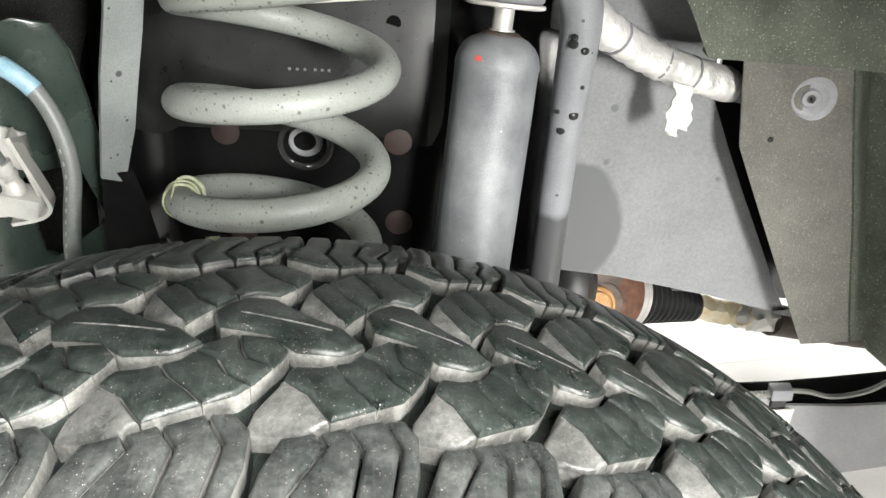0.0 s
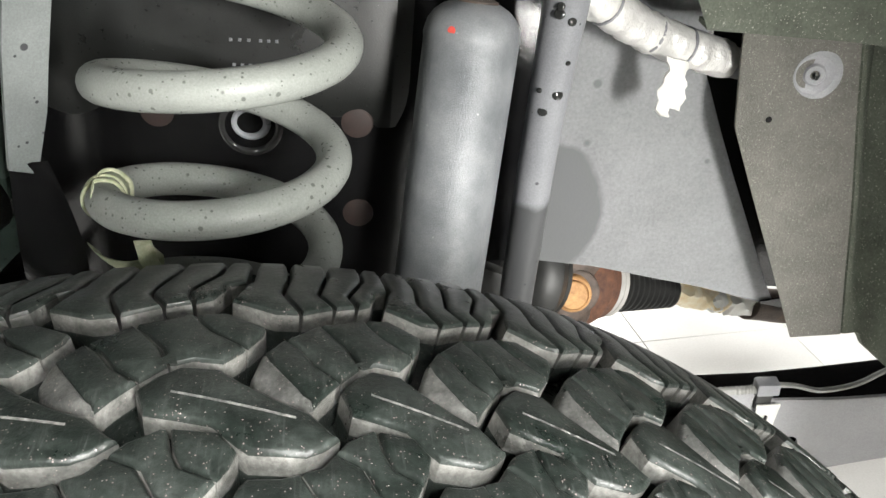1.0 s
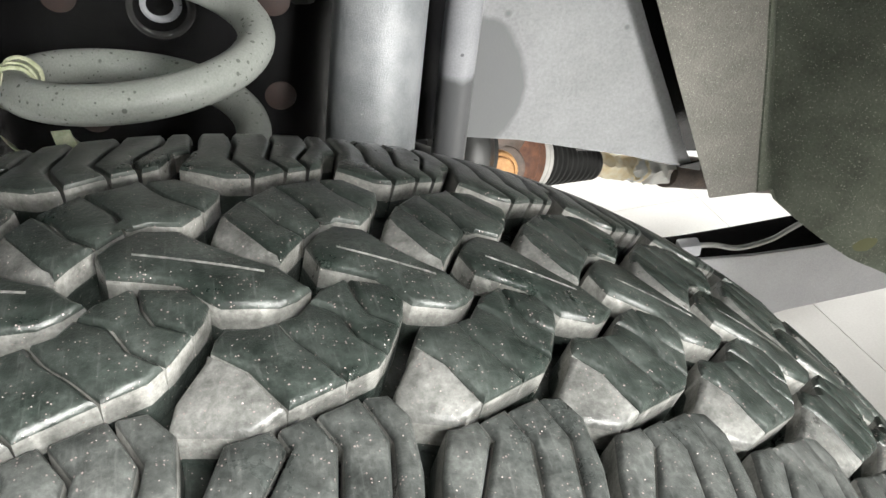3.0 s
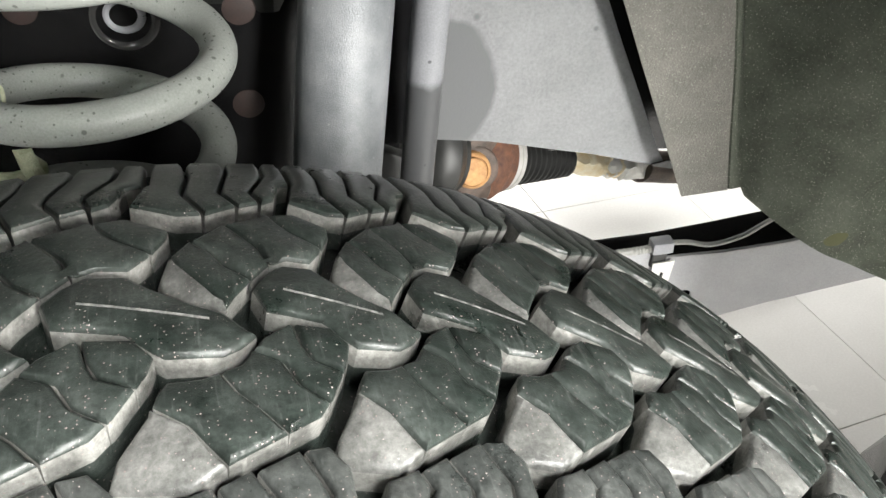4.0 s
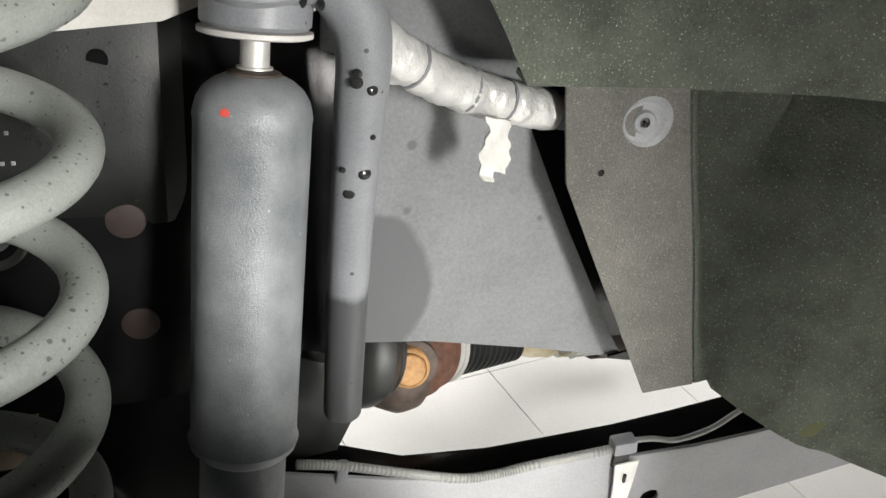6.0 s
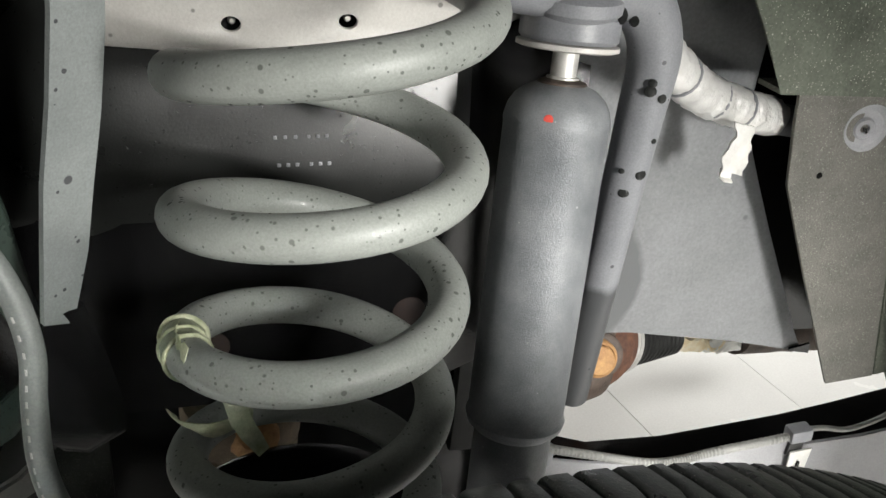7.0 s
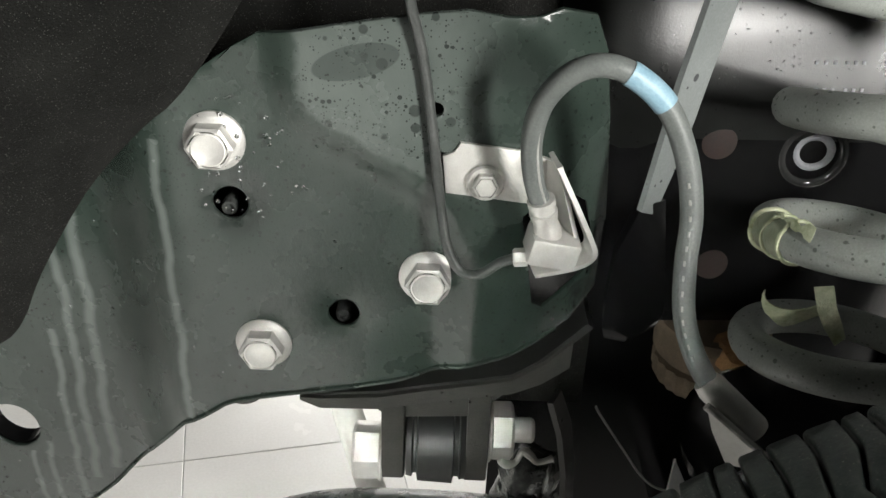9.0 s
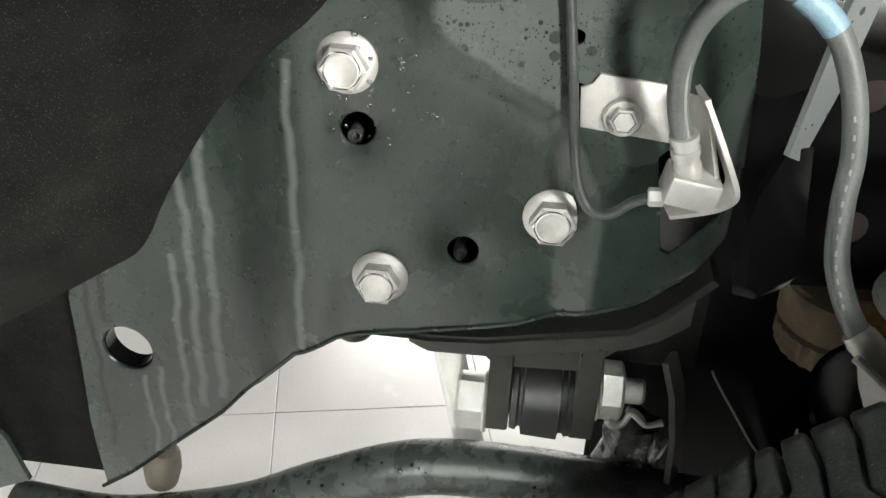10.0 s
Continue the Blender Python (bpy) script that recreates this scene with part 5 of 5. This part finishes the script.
def link_mount():
    ob = thing("link_bracket", (-0.36, 0.86, 0.42), "dark steel link bracket with a rubber bushing", "bracket")
    rows = []
    for x, z in ((-0.449, 0.5060), (-0.430, 0.5055), (-0.40, 0.508), (-0.37, 0.5145), (-0.34, 0.520), (-0.318, 0.5245), (-0.302, 0.536), (-0.288, 0.551), (-0.276, 0.564)):
        rows.append([(x, 0.838, z), (x, 0.87, z + 0.002), (x, 0.90, z + 0.004)])
    part("top_plate", sheet(rows, 0.005), BOOT, ob)
    rows = []
    for x, z, h in ((-0.449, 0.5045, 0.004), (-0.437, 0.5035, 0.009), (-0.40, 0.506, 0.011), (-0.37, 0.5125, 0.011), (-0.34, 0.518, 0.011), (-0.318, 0.5225, 0.012), (-0.30, 0.535, 0.016), (-0.284, 0.552, 0.020)):
        rows.append([(x, 0.839, z), (x, 0.841, z - h)])
    part("front_lip", sheet(rows, 0.004), BRACKET, ob)
    wall = [(-0.423, 0.498), (-0.405, 0.503), (-0.37, 0.508), (-0.34, 0.514), (-0.318, 0.519), (-0.304, 0.530), (-0.313, 0.512), (-0.328, 0.498), (-0.333, 0.486), (-0.386, 0.483), (-0.400, 0.487), (-0.405, 0.493)]
    part("saddle_wall", plate(wall, [], frame_of((0, 0.849, 0), (0, -1, 0)), 0.006, bevel=0.0015), BRACKET, ob)
    m = Matrix(((0, 0, 1, 0), (1, 0, 0, 0), (0, 1, 0, 0), (0, 0, 0, 1)))
    for x in (-0.3985, -0.3435):
        ear = [(0.838, 0.508), (0.838, 0.447), (0.842, 0.432), (0.853, 0.424), (0.87, 0.422), (0.882, 0.428), (0.886, 0.445), (0.886, 0.508)]
        part("ear", plate(ear, [], Matrix.Translation((x, 0, 0)) @ m, 0.0145, bevel=0.0015), BRACKET, ob)
    part("bushing", lathe((-0.3840, 0.862, 0.449), (0, 0.862, 0.449), [(0, 0.014), (0.001, 0.024), (0.005, 0.025), (0.006, 0.0225), (0.008, 0.0225), (0.009, 0.0275), (0.032, 0.0285), (0.033, 0.024), (0.036, 0.024), (0.037, 0.026), (0.041, 0.025)], 36), BOOT, ob, "black rubber bushing")
    part("bolt_washer", lathe((-0.3985, 0.862, 0.438), (-1, 0.862, 0.438), [(0, 0.0205), (0.0015, 0.021), (0.003, 0.020)], 30), ZINC, ob)
    part("bolt_head", hexagon(frame_of((-0.4015, 0.862, 0.438), (-1, 0, 0), (0, 0.3, 1)), 0.0195, 0.018, 0.002, 0.0004), ZINC, ob, "zinc bolt head")
    part("nut_flange", lathe((-0.329, 0.862, 0.459), (0, 0.862, 0.459), [(0, 0.021), (0.002, 0.021), (0.0035, 0.018)], 30), ZINC, ob)
    part("nut", hexagon(frame_of((-0.3255, 0.862, 0.459), (1, 0, 0), (0, 0.1, 1)), 0.0195, 0.014, 0.002, 0.0), ZINC, ob, "zinc flange nut")
    part("stud", lathe((-0.3115, 0.862, 0.460), (0, 0.862, 0.460), [(0, 0.0085), (0.012, 0.0085), (0.014, 0.007)], 20), ZINC, ob)
    part("hanger", sheet([[(-0.293, 0.848, 0.495), (-0.286, 0.862, 0.495)], [(-0.285, 0.846, 0.470), (-0.277, 0.862, 0.47)], [(-0.279, 0.846, 0.435), (-0.271, 0.862, 0.435)], [(-0.276, 0.848, 0.39), (-0.268, 0.862, 0.39)]], 0.004), BRACKET, ob, "glossy black hanger plate")
    rim = smooth_path([(-0.3200, 0.850, 0.4440), (-0.3150, 0.850, 0.4400), (-0.3090, 0.851, 0.4415), (-0.3050, 0.852, 0.4500), (-0.3000, 0.852, 0.4470), (-0.2940, 0.852, 0.4410), (-0.2840, 0.853, 0.4440)], 6)
    part("casting_rim", tube(rim, [0.0026 + 0.0006 * math.sin(0.35 * k) for k in range(len(rim))], 10), ZINC, ob, "bright uneven rim of the casting")
    part("lower_casting", casting((-0.298, 0.875, 0.405)), CAST, ob, "oily aluminium casting")
    part("drain_pipe", lathe((-0.440, 0.895, 0.500), (-0.410, 0.90, 0.36), [(0, 0.011), (0.20, 0.011)], 20), TAPE, ob, "white pipe behind the bracket")


link_mount()


def axle_bracket():
    ob = thing("axle_bracket", (-0.205, 0.82, 0.44), "dark axle bracket with a cream-painted edge and small bolt", "bracket")
    part("plate", sheet([[(-0.2175, 0.8135, 0.4855), (-0.2175, 0.815, 0.42)], [(-0.200, 0.8150, 0.4895), (-0.200, 0.817, 0.42)], [(-0.182, 0.818, 0.487), (-0.182, 0.82, 0.42)]], 0.003), BLACK, ob)
    part("painted_edge", sheet([[(-0.2175, 0.811, 0.4860), (-0.2180, 0.811, 0.4855)], [(-0.2205, 0.805, 0.478), (-0.2130, 0.806, 0.476)], [(-0.2230, 0.799, 0.4715), (-0.2075, 0.802, 0.4665)], [(-0.2240, 0.797, 0.455), (-0.2130, 0.798, 0.450)]], 0.0015), TAPE, ob, "cream-painted bracket edge")
    part("bolt_head", hexagon(frame_of((-0.2013, 0.8125, 0.4839), (0, -1, 0.1)), 0.0032, 0.003, 0.0005), ZINC, ob)
    w = thing("thin_wire", (-0.21, 0.858, 0.416), "thin grey wire hanging behind the axle", "wire")
    part("strand", tube(smooth_path([(-0.2585, 0.861, 0.4835), (-0.2570, 0.858, 0.4810), (-0.2475, 0.858, 0.4660), (-0.237, 0.858, 0.4500), (-0.222, 0.858, 0.4275), (-0.2103, 0.858, 0.4165), (-0.195, 0.858, 0.411)], 8), 0.0008, 8), CONDUIT, w)


axle_bracket()


def sway_bar():
    ob = thing("stabiliser_bar", (-0.43, 0.85, 0.39), "black painted curved bar beaded with water", "bar")
    pts = [(-0.76, 0.852, 0.29), (-0.69, 0.852, 0.285), (-0.634, 0.852, 0.296), (-0.568, 0.852, 0.319), (-0.509, 0.852, 0.352), (-0.4405, 0.852, 0.381), (-0.365, 0.852, 0.385), (-0.30, 0.852, 0.380), (-0.25, 0.852, 0.376), (-0.18, 0.852, 0.37)]
    part("bar", tube(smooth_path(pts, 8), 0.0195, 26), BAR, ob)
    part("end_sleeve", lathe((-0.650, 0.878, 0.306), (-0.640, 0.872, 0.36), [(0, 0.008), (0.004, 0.0125), (0.020, 0.0145), (0.034, 0.0135), (0.042, 0.010)], 24), TAN, ob, "tan rubber sleeve beside the bar")


sway_bar()


# ---- lower sill, cable, propeller shaft ----
def sill():
    ob = thing("sill_rail", (0.27, 0.915, 0.33), "light grey painted lower frame rail with round holes", "frame rail")
    m = frame_of((0, 0.912, 0), (0, -1, 0))
    out = [(0.0, 0.275), (0.241, 0.332), (0.377, 0.372), (0.492, 0.400), (0.75, 0.462), (0.75, 0.52), (0.375, 0.444), (0.32, 0.436), (0.262, 0.432), (0.245, 0.4385), (0.183, 0.4305), (0.155, 0.4265), (0.126, 0.4265), (0.077, 0.434), (0.0, 0.45)]
    part("face", plate(out, [ring_points(0.292, 0.386, 0.0078, 0.0068, 20, 0.3), ring_points(0.222, 0.367, 0.0135, 0.0068, 20, 0.3), ring_points(0.265, 0.355, 0.0018, 0.004)], m, 0.003), SILL, ob)
    rows = []
    for x, z, f in ((0.0, 0.44, 0.415), (0.047, 0.4296, 0.412), (0.095, 0.4131, 0.406), (0.163, 0.4126, 0.404), (0.22, 0.419, 0.415), (0.271, 0.425, 0.423), (0.32, 0.434, 0.430), (0.37, 0.4445, 0.438), (0.45, 0.458, 0.445)):
        rows.append([(x, 0.96, z - 0.05), (x, 0.955, z), (x, 0.948, z + 0.001), (x, 0.93, z - 0.004), (x, 0.9135, f)])
    # black sheets added behind the holes for their dark inside
    for x, z, w, h in ((0.292, 0.386, 0.03, 0.024), (0.222, 0.367, 0.042, 0.028), (0.265, 0.355, 0.012, 0.014)):
        part("hole_back", block(pose(x, 0.9165, z), w, 0.003, h, 0), BLACK, ob)
    part("top_flange", sheet(rows, 0.003), BLACK, ob, "black upper flange of the rail")
    c = thing("cable", (0.26, 0.915, 0.43), "ribbed grey cable conduit clipped along the sill", "cable")
    pts = [(0.008, 0.907, 0.460), (0.038, 0.907, 0.455), (0.077, 0.907, 0.444), (0.126, 0.907, 0.431), (0.155, 0.907, 0.431), (0.183, 0.907, 0.436), (0.237, 0.907, 0.443), (0.255, 0.907, 0.4465)]
    path = smooth_path(pts, 24)
    part("conduit", tube(path, [0.0038 if k % 2 else 0.0031 for k in range(len(path))], 12), CONDUIT, c)
    part("wire", tube(smooth_path([(0.255, 0.912, 0.4455), (0.280, 0.911, 0.447), (0.303, 0.910, 0.444), (0.330, 0.910, 0.452), (0.348, 0.909, 0.467), (0.37, 0.906, 0.487), (0.40, 0.90, 0.51)], 8), 0.0022, 10), CONDUIT, c)
    part("clip", block(pose(0.2555, 0.908, 0.447, 0, -6, 0), 0.019, 0.013, 0.012, 0.002), CLIPGREY, c, "grey cable clip")
    part("small_clip", block(pose(0.040, 0.908, 0.448, 0, 8, 0), 0.008, 0.008, 0.018, 0.002), CLIPGREY, c)
    part("clip_neck", block(pose(0.256, 0.9075, 0.4335), 0.013, 0.004, 0.018, 0.001), BOOT, c, "dark neck of the clip")
    part("clip_slot", block(pose(0.2605, 0.9025, 0.4165), 0.002, 0.002, 0.008, 0.0003), BLACK, c)
    part("clip_leg", sheet([[(0.2505, 0.905, 0.430), (0.2700, 0.905, 0.4325)], [(0.2530, 0.905, 0.410), (0.2695, 0.905, 0.412)], [(0.2560, 0.907, 0.387), (0.2695, 0.907, 0.389)]], 0.0015), TAPE, c, "white clip leg")


sill()


def shaft():
    ob = thing("propeller_shaft", (0.14, 1.02, 0.44), "propeller shaft with rusty universal joint and ribbed boot", "shaft")
    a, b = Vector((0.0572, 0.9927, 0.4899)), Vector((0.281, 1.080, 0.4201))
    d = (b - a).normalized()
    side = d.cross(Vector((0, 0, 1))).normalized()
    over = side.cross(d)

    def forked(bm, depth, turn):
        """Hollows two flanks of a turned piece, so that two ears stand out."""
        for v in bm.verts:
            q = v.co - a
            r = q - d * q.dot(d)
            if r.length > 0.02:
                ang = math.atan2(r.dot(over), r.dot(side))
                v.co -= r * depth * (0.5 - 0.5 * math.cos(2 * (ang - turn))) ** 2
        return bm

    part("yoke", forked(lathe(a - d * 0.020, b, [(0.0, 0.036), (0.004, 0.046), (0.012, 0.052), (0.024, 0.053), (0.032, 0.048), (0.036, 0.044), (0.040, 0.044), (0.046, 0.036), (0.048, 0.01)], 48), 0.16, 0.6), BOOT, ob, "black yoke of the universal joint")
    part("fork", forked(lathe(a + d * 0.020, b, [(0.0, 0.02), (0.002, 0.038), (0.010, 0.047), (0.022, 0.051), (0.034, 0.049), (0.040, 0.043), (0.044, 0.030)], 48), 0.34, 1.9), FORK, ob, "dark rust-stained fork")
    part("joint", lathe(a + d * 0.05, b, [(0.0, 0.036), (0.006, 0.040), (0.018, 0.040), (0.024, 0.036), (0.034, 0.033), (0.036, 0.027), (0.040, 0.026)], 36), RUST, ob, "rust-brown universal joint")
    cap = Vector((0.0975, 0.966, 0.4885))
    ring = part("bearing_cap", lathe(cap, cap + Vector((-0.1, -1, 0.35)), [(-0.02, 0.0160), (-0.002, 0.0160), (0.0, 0.0150), (0.001, 0.0133), (-0.001, 0.0130), (-0.001, 0.0124), (0.003, 0.0122), (0.004, 0.0112), (0.004, 0)], 32), ORANGE, ob, "orange rusted bearing cap")
    part("cap_ring", lathe(cap + Vector((0.005, 0.008, -0.003)), cap + Vector((-0.095, -1, 0.35)), [(-0.016, 0.0205), (-0.001, 0.0195), (0.0, 0.018), (0.0, 0.0145)], 32), FORK, ob)
    part("clamp", lathe(a + d * 0.078, b, [(0, 0.026), (0, 0.0305), (0.004, 0.0305), (0.0045, 0.0298), (0.0135, 0.0298), (0.014, 0.0305), (0.018, 0.0305), (0.018, 0.026)], 32), ZINC, ob, "bright boot clamp")
    rib = []
    for k in range(11):
        r = 0.027 - 0.0105 * k / 10
        rib += [(0.094 + 0.0075 * k, r * 0.86), (0.094 + 0.0075 * k + 0.0025, r), (0.094 + 0.0075 * k + 0.0045, r)]
    part("boot", lathe(a, b, rib, 32), BOOT, ob, "black ribbed rubber boot")

    def sag(s):
        return a + d * s + Vector((0, 0, -0.003 * min(1.0, max(0.0, (s - 0.15) / 0.15)) ** 0.8))

    def lump(s0, s1, r0, r1, rough, seed):
        path = [sag(s0 + (s1 - s0) * k / 30) for k in range(31)]
        bm = tube(path, [r0 + (r1 - r0) * k / 30 for k in range(31)], 22)
        off = Vector((seed, 0, seed))
        for v in bm.verts:
            q = v.co * 95 + off
            v.co += Vector((noise.noise(q), noise.noise(q + Vector((5, 1, 0))), noise.noise(q + Vector((0, 7, 3))))) * rough
        return bm

    part("slip_end", lump(0.160, 0.245, 0.0115, 0.0120, 0.0060, 1), AMBER, ob, "amber wax-coated shaft end")
    part("torn_wrap", lump(0.225, 0.300, 0.0120, 0.0140, 0.0060, 4), TAPE, ob, "torn white wrapping")
    part("tube_shaft", lump(0.285, 0.60, 0.0175, 0.0175, 0.0012, 9), FORK, ob, "brown-grey shaft tube")


shaft()


def wrapped_pipe():
    ob = thing("wrapped_pipe", (0.11, 0.90, 0.70), "silver foil-wrapped pipe with a hanging tape end", "pipe")
    pts = [(0.03, 0.862, 0.775), (0.054, 0.873, 0.7565), (0.09, 0.895, 0.735), (0.13, 0.91, 0.720), (0.158, 0.923, 0.711)]
    path = smooth_path(pts, 8)
    fine_path = smooth_path(pts, 22)
    bm = tube(fine_path, [0.0126 + 0.0004 * math.sin(k * 0.7) for k in range(len(fine_path))], 28)
    for v in bm.verts:
        q = v.co * 210
        v.co += Vector((noise.noise(q), noise.noise(q + Vector((3, 1, 5))), noise.noise(q + Vector((7, 4, 0))))) * 0.0013
    part("wrap", bm, FOIL, ob)
    for k in (9, 17, 22):
        part("tie", tube([path[k] + (path[k + 1] - path[k]) * u for u in (0, 0.15, 0.3)], 0.0131, 18), CLIPGREY, ob)
    part("pipe_end", tube([(0.15, 0.918, 0.713), (0.18, 0.93, 0.705), (0.24, 0.955, 0.69)], 0.0105, 16), CLIPGREY, ob)
    tail = []
    for k in range(12):
        u = k / 11
        c = Vector((0.1115 + 0.002 * math.sin(2.2 * u), 0.882 + 0.003 * u, 0.722 - 0.033 * u))
        w = 0.0078 - 0.0012 * math.sin(6 * u) + 0.001 * math.sin(19 * u)
        tail.append([tuple(c + Vector((w * e, 0.0028 * w * 100 * e * 0.4 + 0.0015 * math.sin(7 * u + 3 * e), -0.002 * e))) for e in (-1, -0.5, 0, 0.5, 1)])
    part("tape_tail", sheet(tail, 0.0015), TAPE, ob, "white hanging tape end")
    part("tape_tip", sheet([[(0.106, 0.886, 0.692), (0.115, 0.888, 0.691)], [(0.1045, 0.883, 0.687), (0.1135, 0.885, 0.6845)], [(0.1075, 0.881, 0.6845), (0.114, 0.882, 0.683)]], 0.0012), TAPE, ob)


wrapped_pipe()


def floor_wedge():
    ob = thing("wheel_chock", (0.60, 0.84, FLOOR), "black rubber wheel chock standing on the tiles", "chock")
    bm = bmesh.new()
    low = [(0.5515, 0.850, FLOOR), (0.66, 0.80, FLOOR), (0.74, 0.90, FLOOR), (0.63, 0.955, FLOOR)]
    top = [(0.5520, 0.850, 0.2520), (0.600, 0.840, 0.2430), (0.64, 0.870, 0.2380), (0.600, 0.885, 0.2430)]
    lv, tv = [bm.verts.new(p) for p in low], [bm.verts.new(p) for p in top]
    for k in range(4):
        bm.faces.new((lv[k], lv[(k + 1) % 4], tv[(k + 1) % 4], tv[k]))
    bm.faces.new(tv)
    bm.faces.new(lv[::-1])
    bmesh.ops.bevel(bm, geom=bm.edges[:], offset=0.006, segments=2, affect="EDGES", profile=0.6)
    part("body", bm, BLACK, ob)


floor_wedge()


def bump_seat():
    ob = thing("bump_stop", (-0.182, 0.892, 0.50), "dusty brown-grey rubber bump stop with rusty top", "bump stop")
    rim = [(0, 0.022), (0.004, 0.031), (0.010, 0.0345), (0.022, 0.0350), (0.0245, 0.0325), (0.0265, 0.0325), (0.029, 0.0368), (0.048, 0.0375), (0.052, 0.0355), (0.053, 0.030), (0.050, 0.027), (0.050, 0.0)]
    bm = lathe((-0.182, 0.892, 0.484), (-0.182, 0.890, 1), rim, 48)
    for v in bm.verts:
        if v.co.z < 0.507:
            a = math.atan2(v.co.y - 0.892, v.co.x + 0.182)
            v.co += Vector((math.cos(a), math.sin(a), 0)) * 0.0009 * math.cos(24 * a)
    part("cup", bm, DUSTY, ob)
    bm = lathe((-0.175, 0.862, 0.528), (-0.175, 0.846, 0.555), [(0, 0.0150), (0.005, 0.0150), (0.010, 0.011), (0.0125, 0.0)], 18)
    for v in bm.verts:
        v.co += Vector((noise.noise(v.co * 300), noise.noise(v.co * 300 + Vector((5, 0, 0))), noise.noise(v.co * 300 + Vector((0, 9, 0))))) * 0.0025
    part("rust_cap", bm, ORANGE, ob, "orange rusty cap")
    axle = thing("lower_spring_seat", (-0.15, 0.78, 0.50), "black lower spring seat on the axle", "spring seat")
    part("pan", lathe((-0.151, 0.768, 0.522), (-0.148, 0.775, 1), [(0, 0.05), (0.003, 0.078), (0.012, 0.080), (0.014, 0.074), (0.008, 0.05), (0.008, 0)], 40), BLACK, axle)
    part("axle_flange", plate([(-0.03, 0.545), (-0.002, 0.540), (0.048, 0.521), (0.055, 0.505), (0.054, 0.487), (0.048, 0.470), (0.040, 0.449), (-0.004, 0.440), (-0.03, 0.440)], [], frame_of((0, 0.94, 0), (0, -1, 0)), 0.012, bevel=0.003), BOOT, axle, "black axle flange")
    part("axle_tube", tube([(-0.15, 0.70, 0.36), (-0.15, 0.95, 0.36), (-0.15, 1.6, 0.36)], 0.045, 24), BLACK, axle)


bump_seat()


def left_liner():
    ob = thing("front_liner", (-0.6, 0.7, 0.6), "dark felt liner in the front of the wheel arch", "liner")
    edge = [(-0.40, 0.80, 0.86), (-0.455, 0.80, 0.765), (-0.4905, 0.80, 0.715), (-0.5133, 0.80, 0.6945), (-0.5446, 0.80, 0.6603), (-0.5778, 0.80, 0.6094), (-0.5953, 0.80, 0.576), (-0.6178, 0.80, 0.5587), (-0.6933, 0.80, 0.5102), (-0.80, 0.80, 0.445)]
    edge = [tuple(p) for p in smooth_path(edge, 3)]
    lip = [(p[0] - 0.008, 0.787, p[2] + 0.006) for p in edge]
    near = [(p[0] - 0.10, 0.66, p[2] + 0.05) for p in edge]
    nearer = [(p[0] - 0.16, 0.40, p[2] + 0.07) for p in edge]
    part("felt", sheet([edge, lip, near, nearer], 0.003), DARKFELT, ob)
    part("rolled_edge", tube([Vector(p) + Vector((0, 0.0005, 0)) for p in edge], 0.0022, 10), DARKFELT, ob, "rolled edge of the felt")
    b = thing("front_bracket", (-0.74, 0.87, 0.36), "dark bracket with a slotted hole", "bracket")
    part("plate", plate([(-0.86, 0.30), (-0.80, 0.30), (-0.735, 0.33), (-0.745, 0.37), (-0.775, 0.41), (-0.86, 0.46)], [ring_points(-0.79, 0.355, 0.022, 0.010, 20, -0.5)], frame_of((0, 0.845, 0), (0, -1, 0)), 0.004), RAILPAINT, b)
    part("web", block(pose(-0.735, 0.89, 0.43, 0, 0, 0), 0.11, 0.004, 0.26, 0), DARKFELT, b)


left_liner()

tyre()


def beads(name, label, places, parent=None):
    """Small water beads sitting on surfaces: (place, outward way, radius)."""
    bm = bmesh.new()
    for p, n, r in places:
        m = frame_of(p, n, (0.1, 0.2, 1)) @ Matrix.Diagonal((r, r, r * 0.55, 1))
        bmesh.ops.create_icosphere(bm, subdivisions=1, radius=1, matrix=m)
    ob = part(name, bm, WATER, None, base=places[0][0], smooth=3)
    return tagged(ob, label, "water", "", "stuff")


def wet():
    rng = random.Random(5)
    out = []
    for k in range(60):
        x, z = rng.uniform(-0.225, -0.085), rng.uniform(0.69, 0.742)
        out.append(((x, web_face(x, z) - 0.0070, z), (0, -1, 0.25), rng.uniform(0.0003, 0.0006)))
    for k in range(46):
        a, r = rng.uniform(0, 6.28), rng.uniform(0.0, 0.035)
        out.append(((-0.466 + r * math.cos(a), 0.8035, 0.672 + 1.1 * r * math.sin(a)), (0, -1, 0), rng.uniform(0.0006, 0.0014)))
    for x, z, r in ((-0.405, 0.7285, 0.0022), (-0.399, 0.7335, 0.0018), (-0.3317, 0.729, 0.0026), (-0.431, 0.713, 0.0022), (-0.367, 0.690, 0.0018)):
        out.append(((x, 0.8035, z), (0, -1, 0), r))
    for k in range(40):
        x = rng.uniform(-0.6, -0.3)
        out.append(((x, 0.8035 + rail_back(x), rng.uniform(0.53, 0.74)), (0, -1, 0), rng.uniform(0.0005, 0.0010)))
    beads("water_beads", "clear water beads on the black frame", out)


wet()
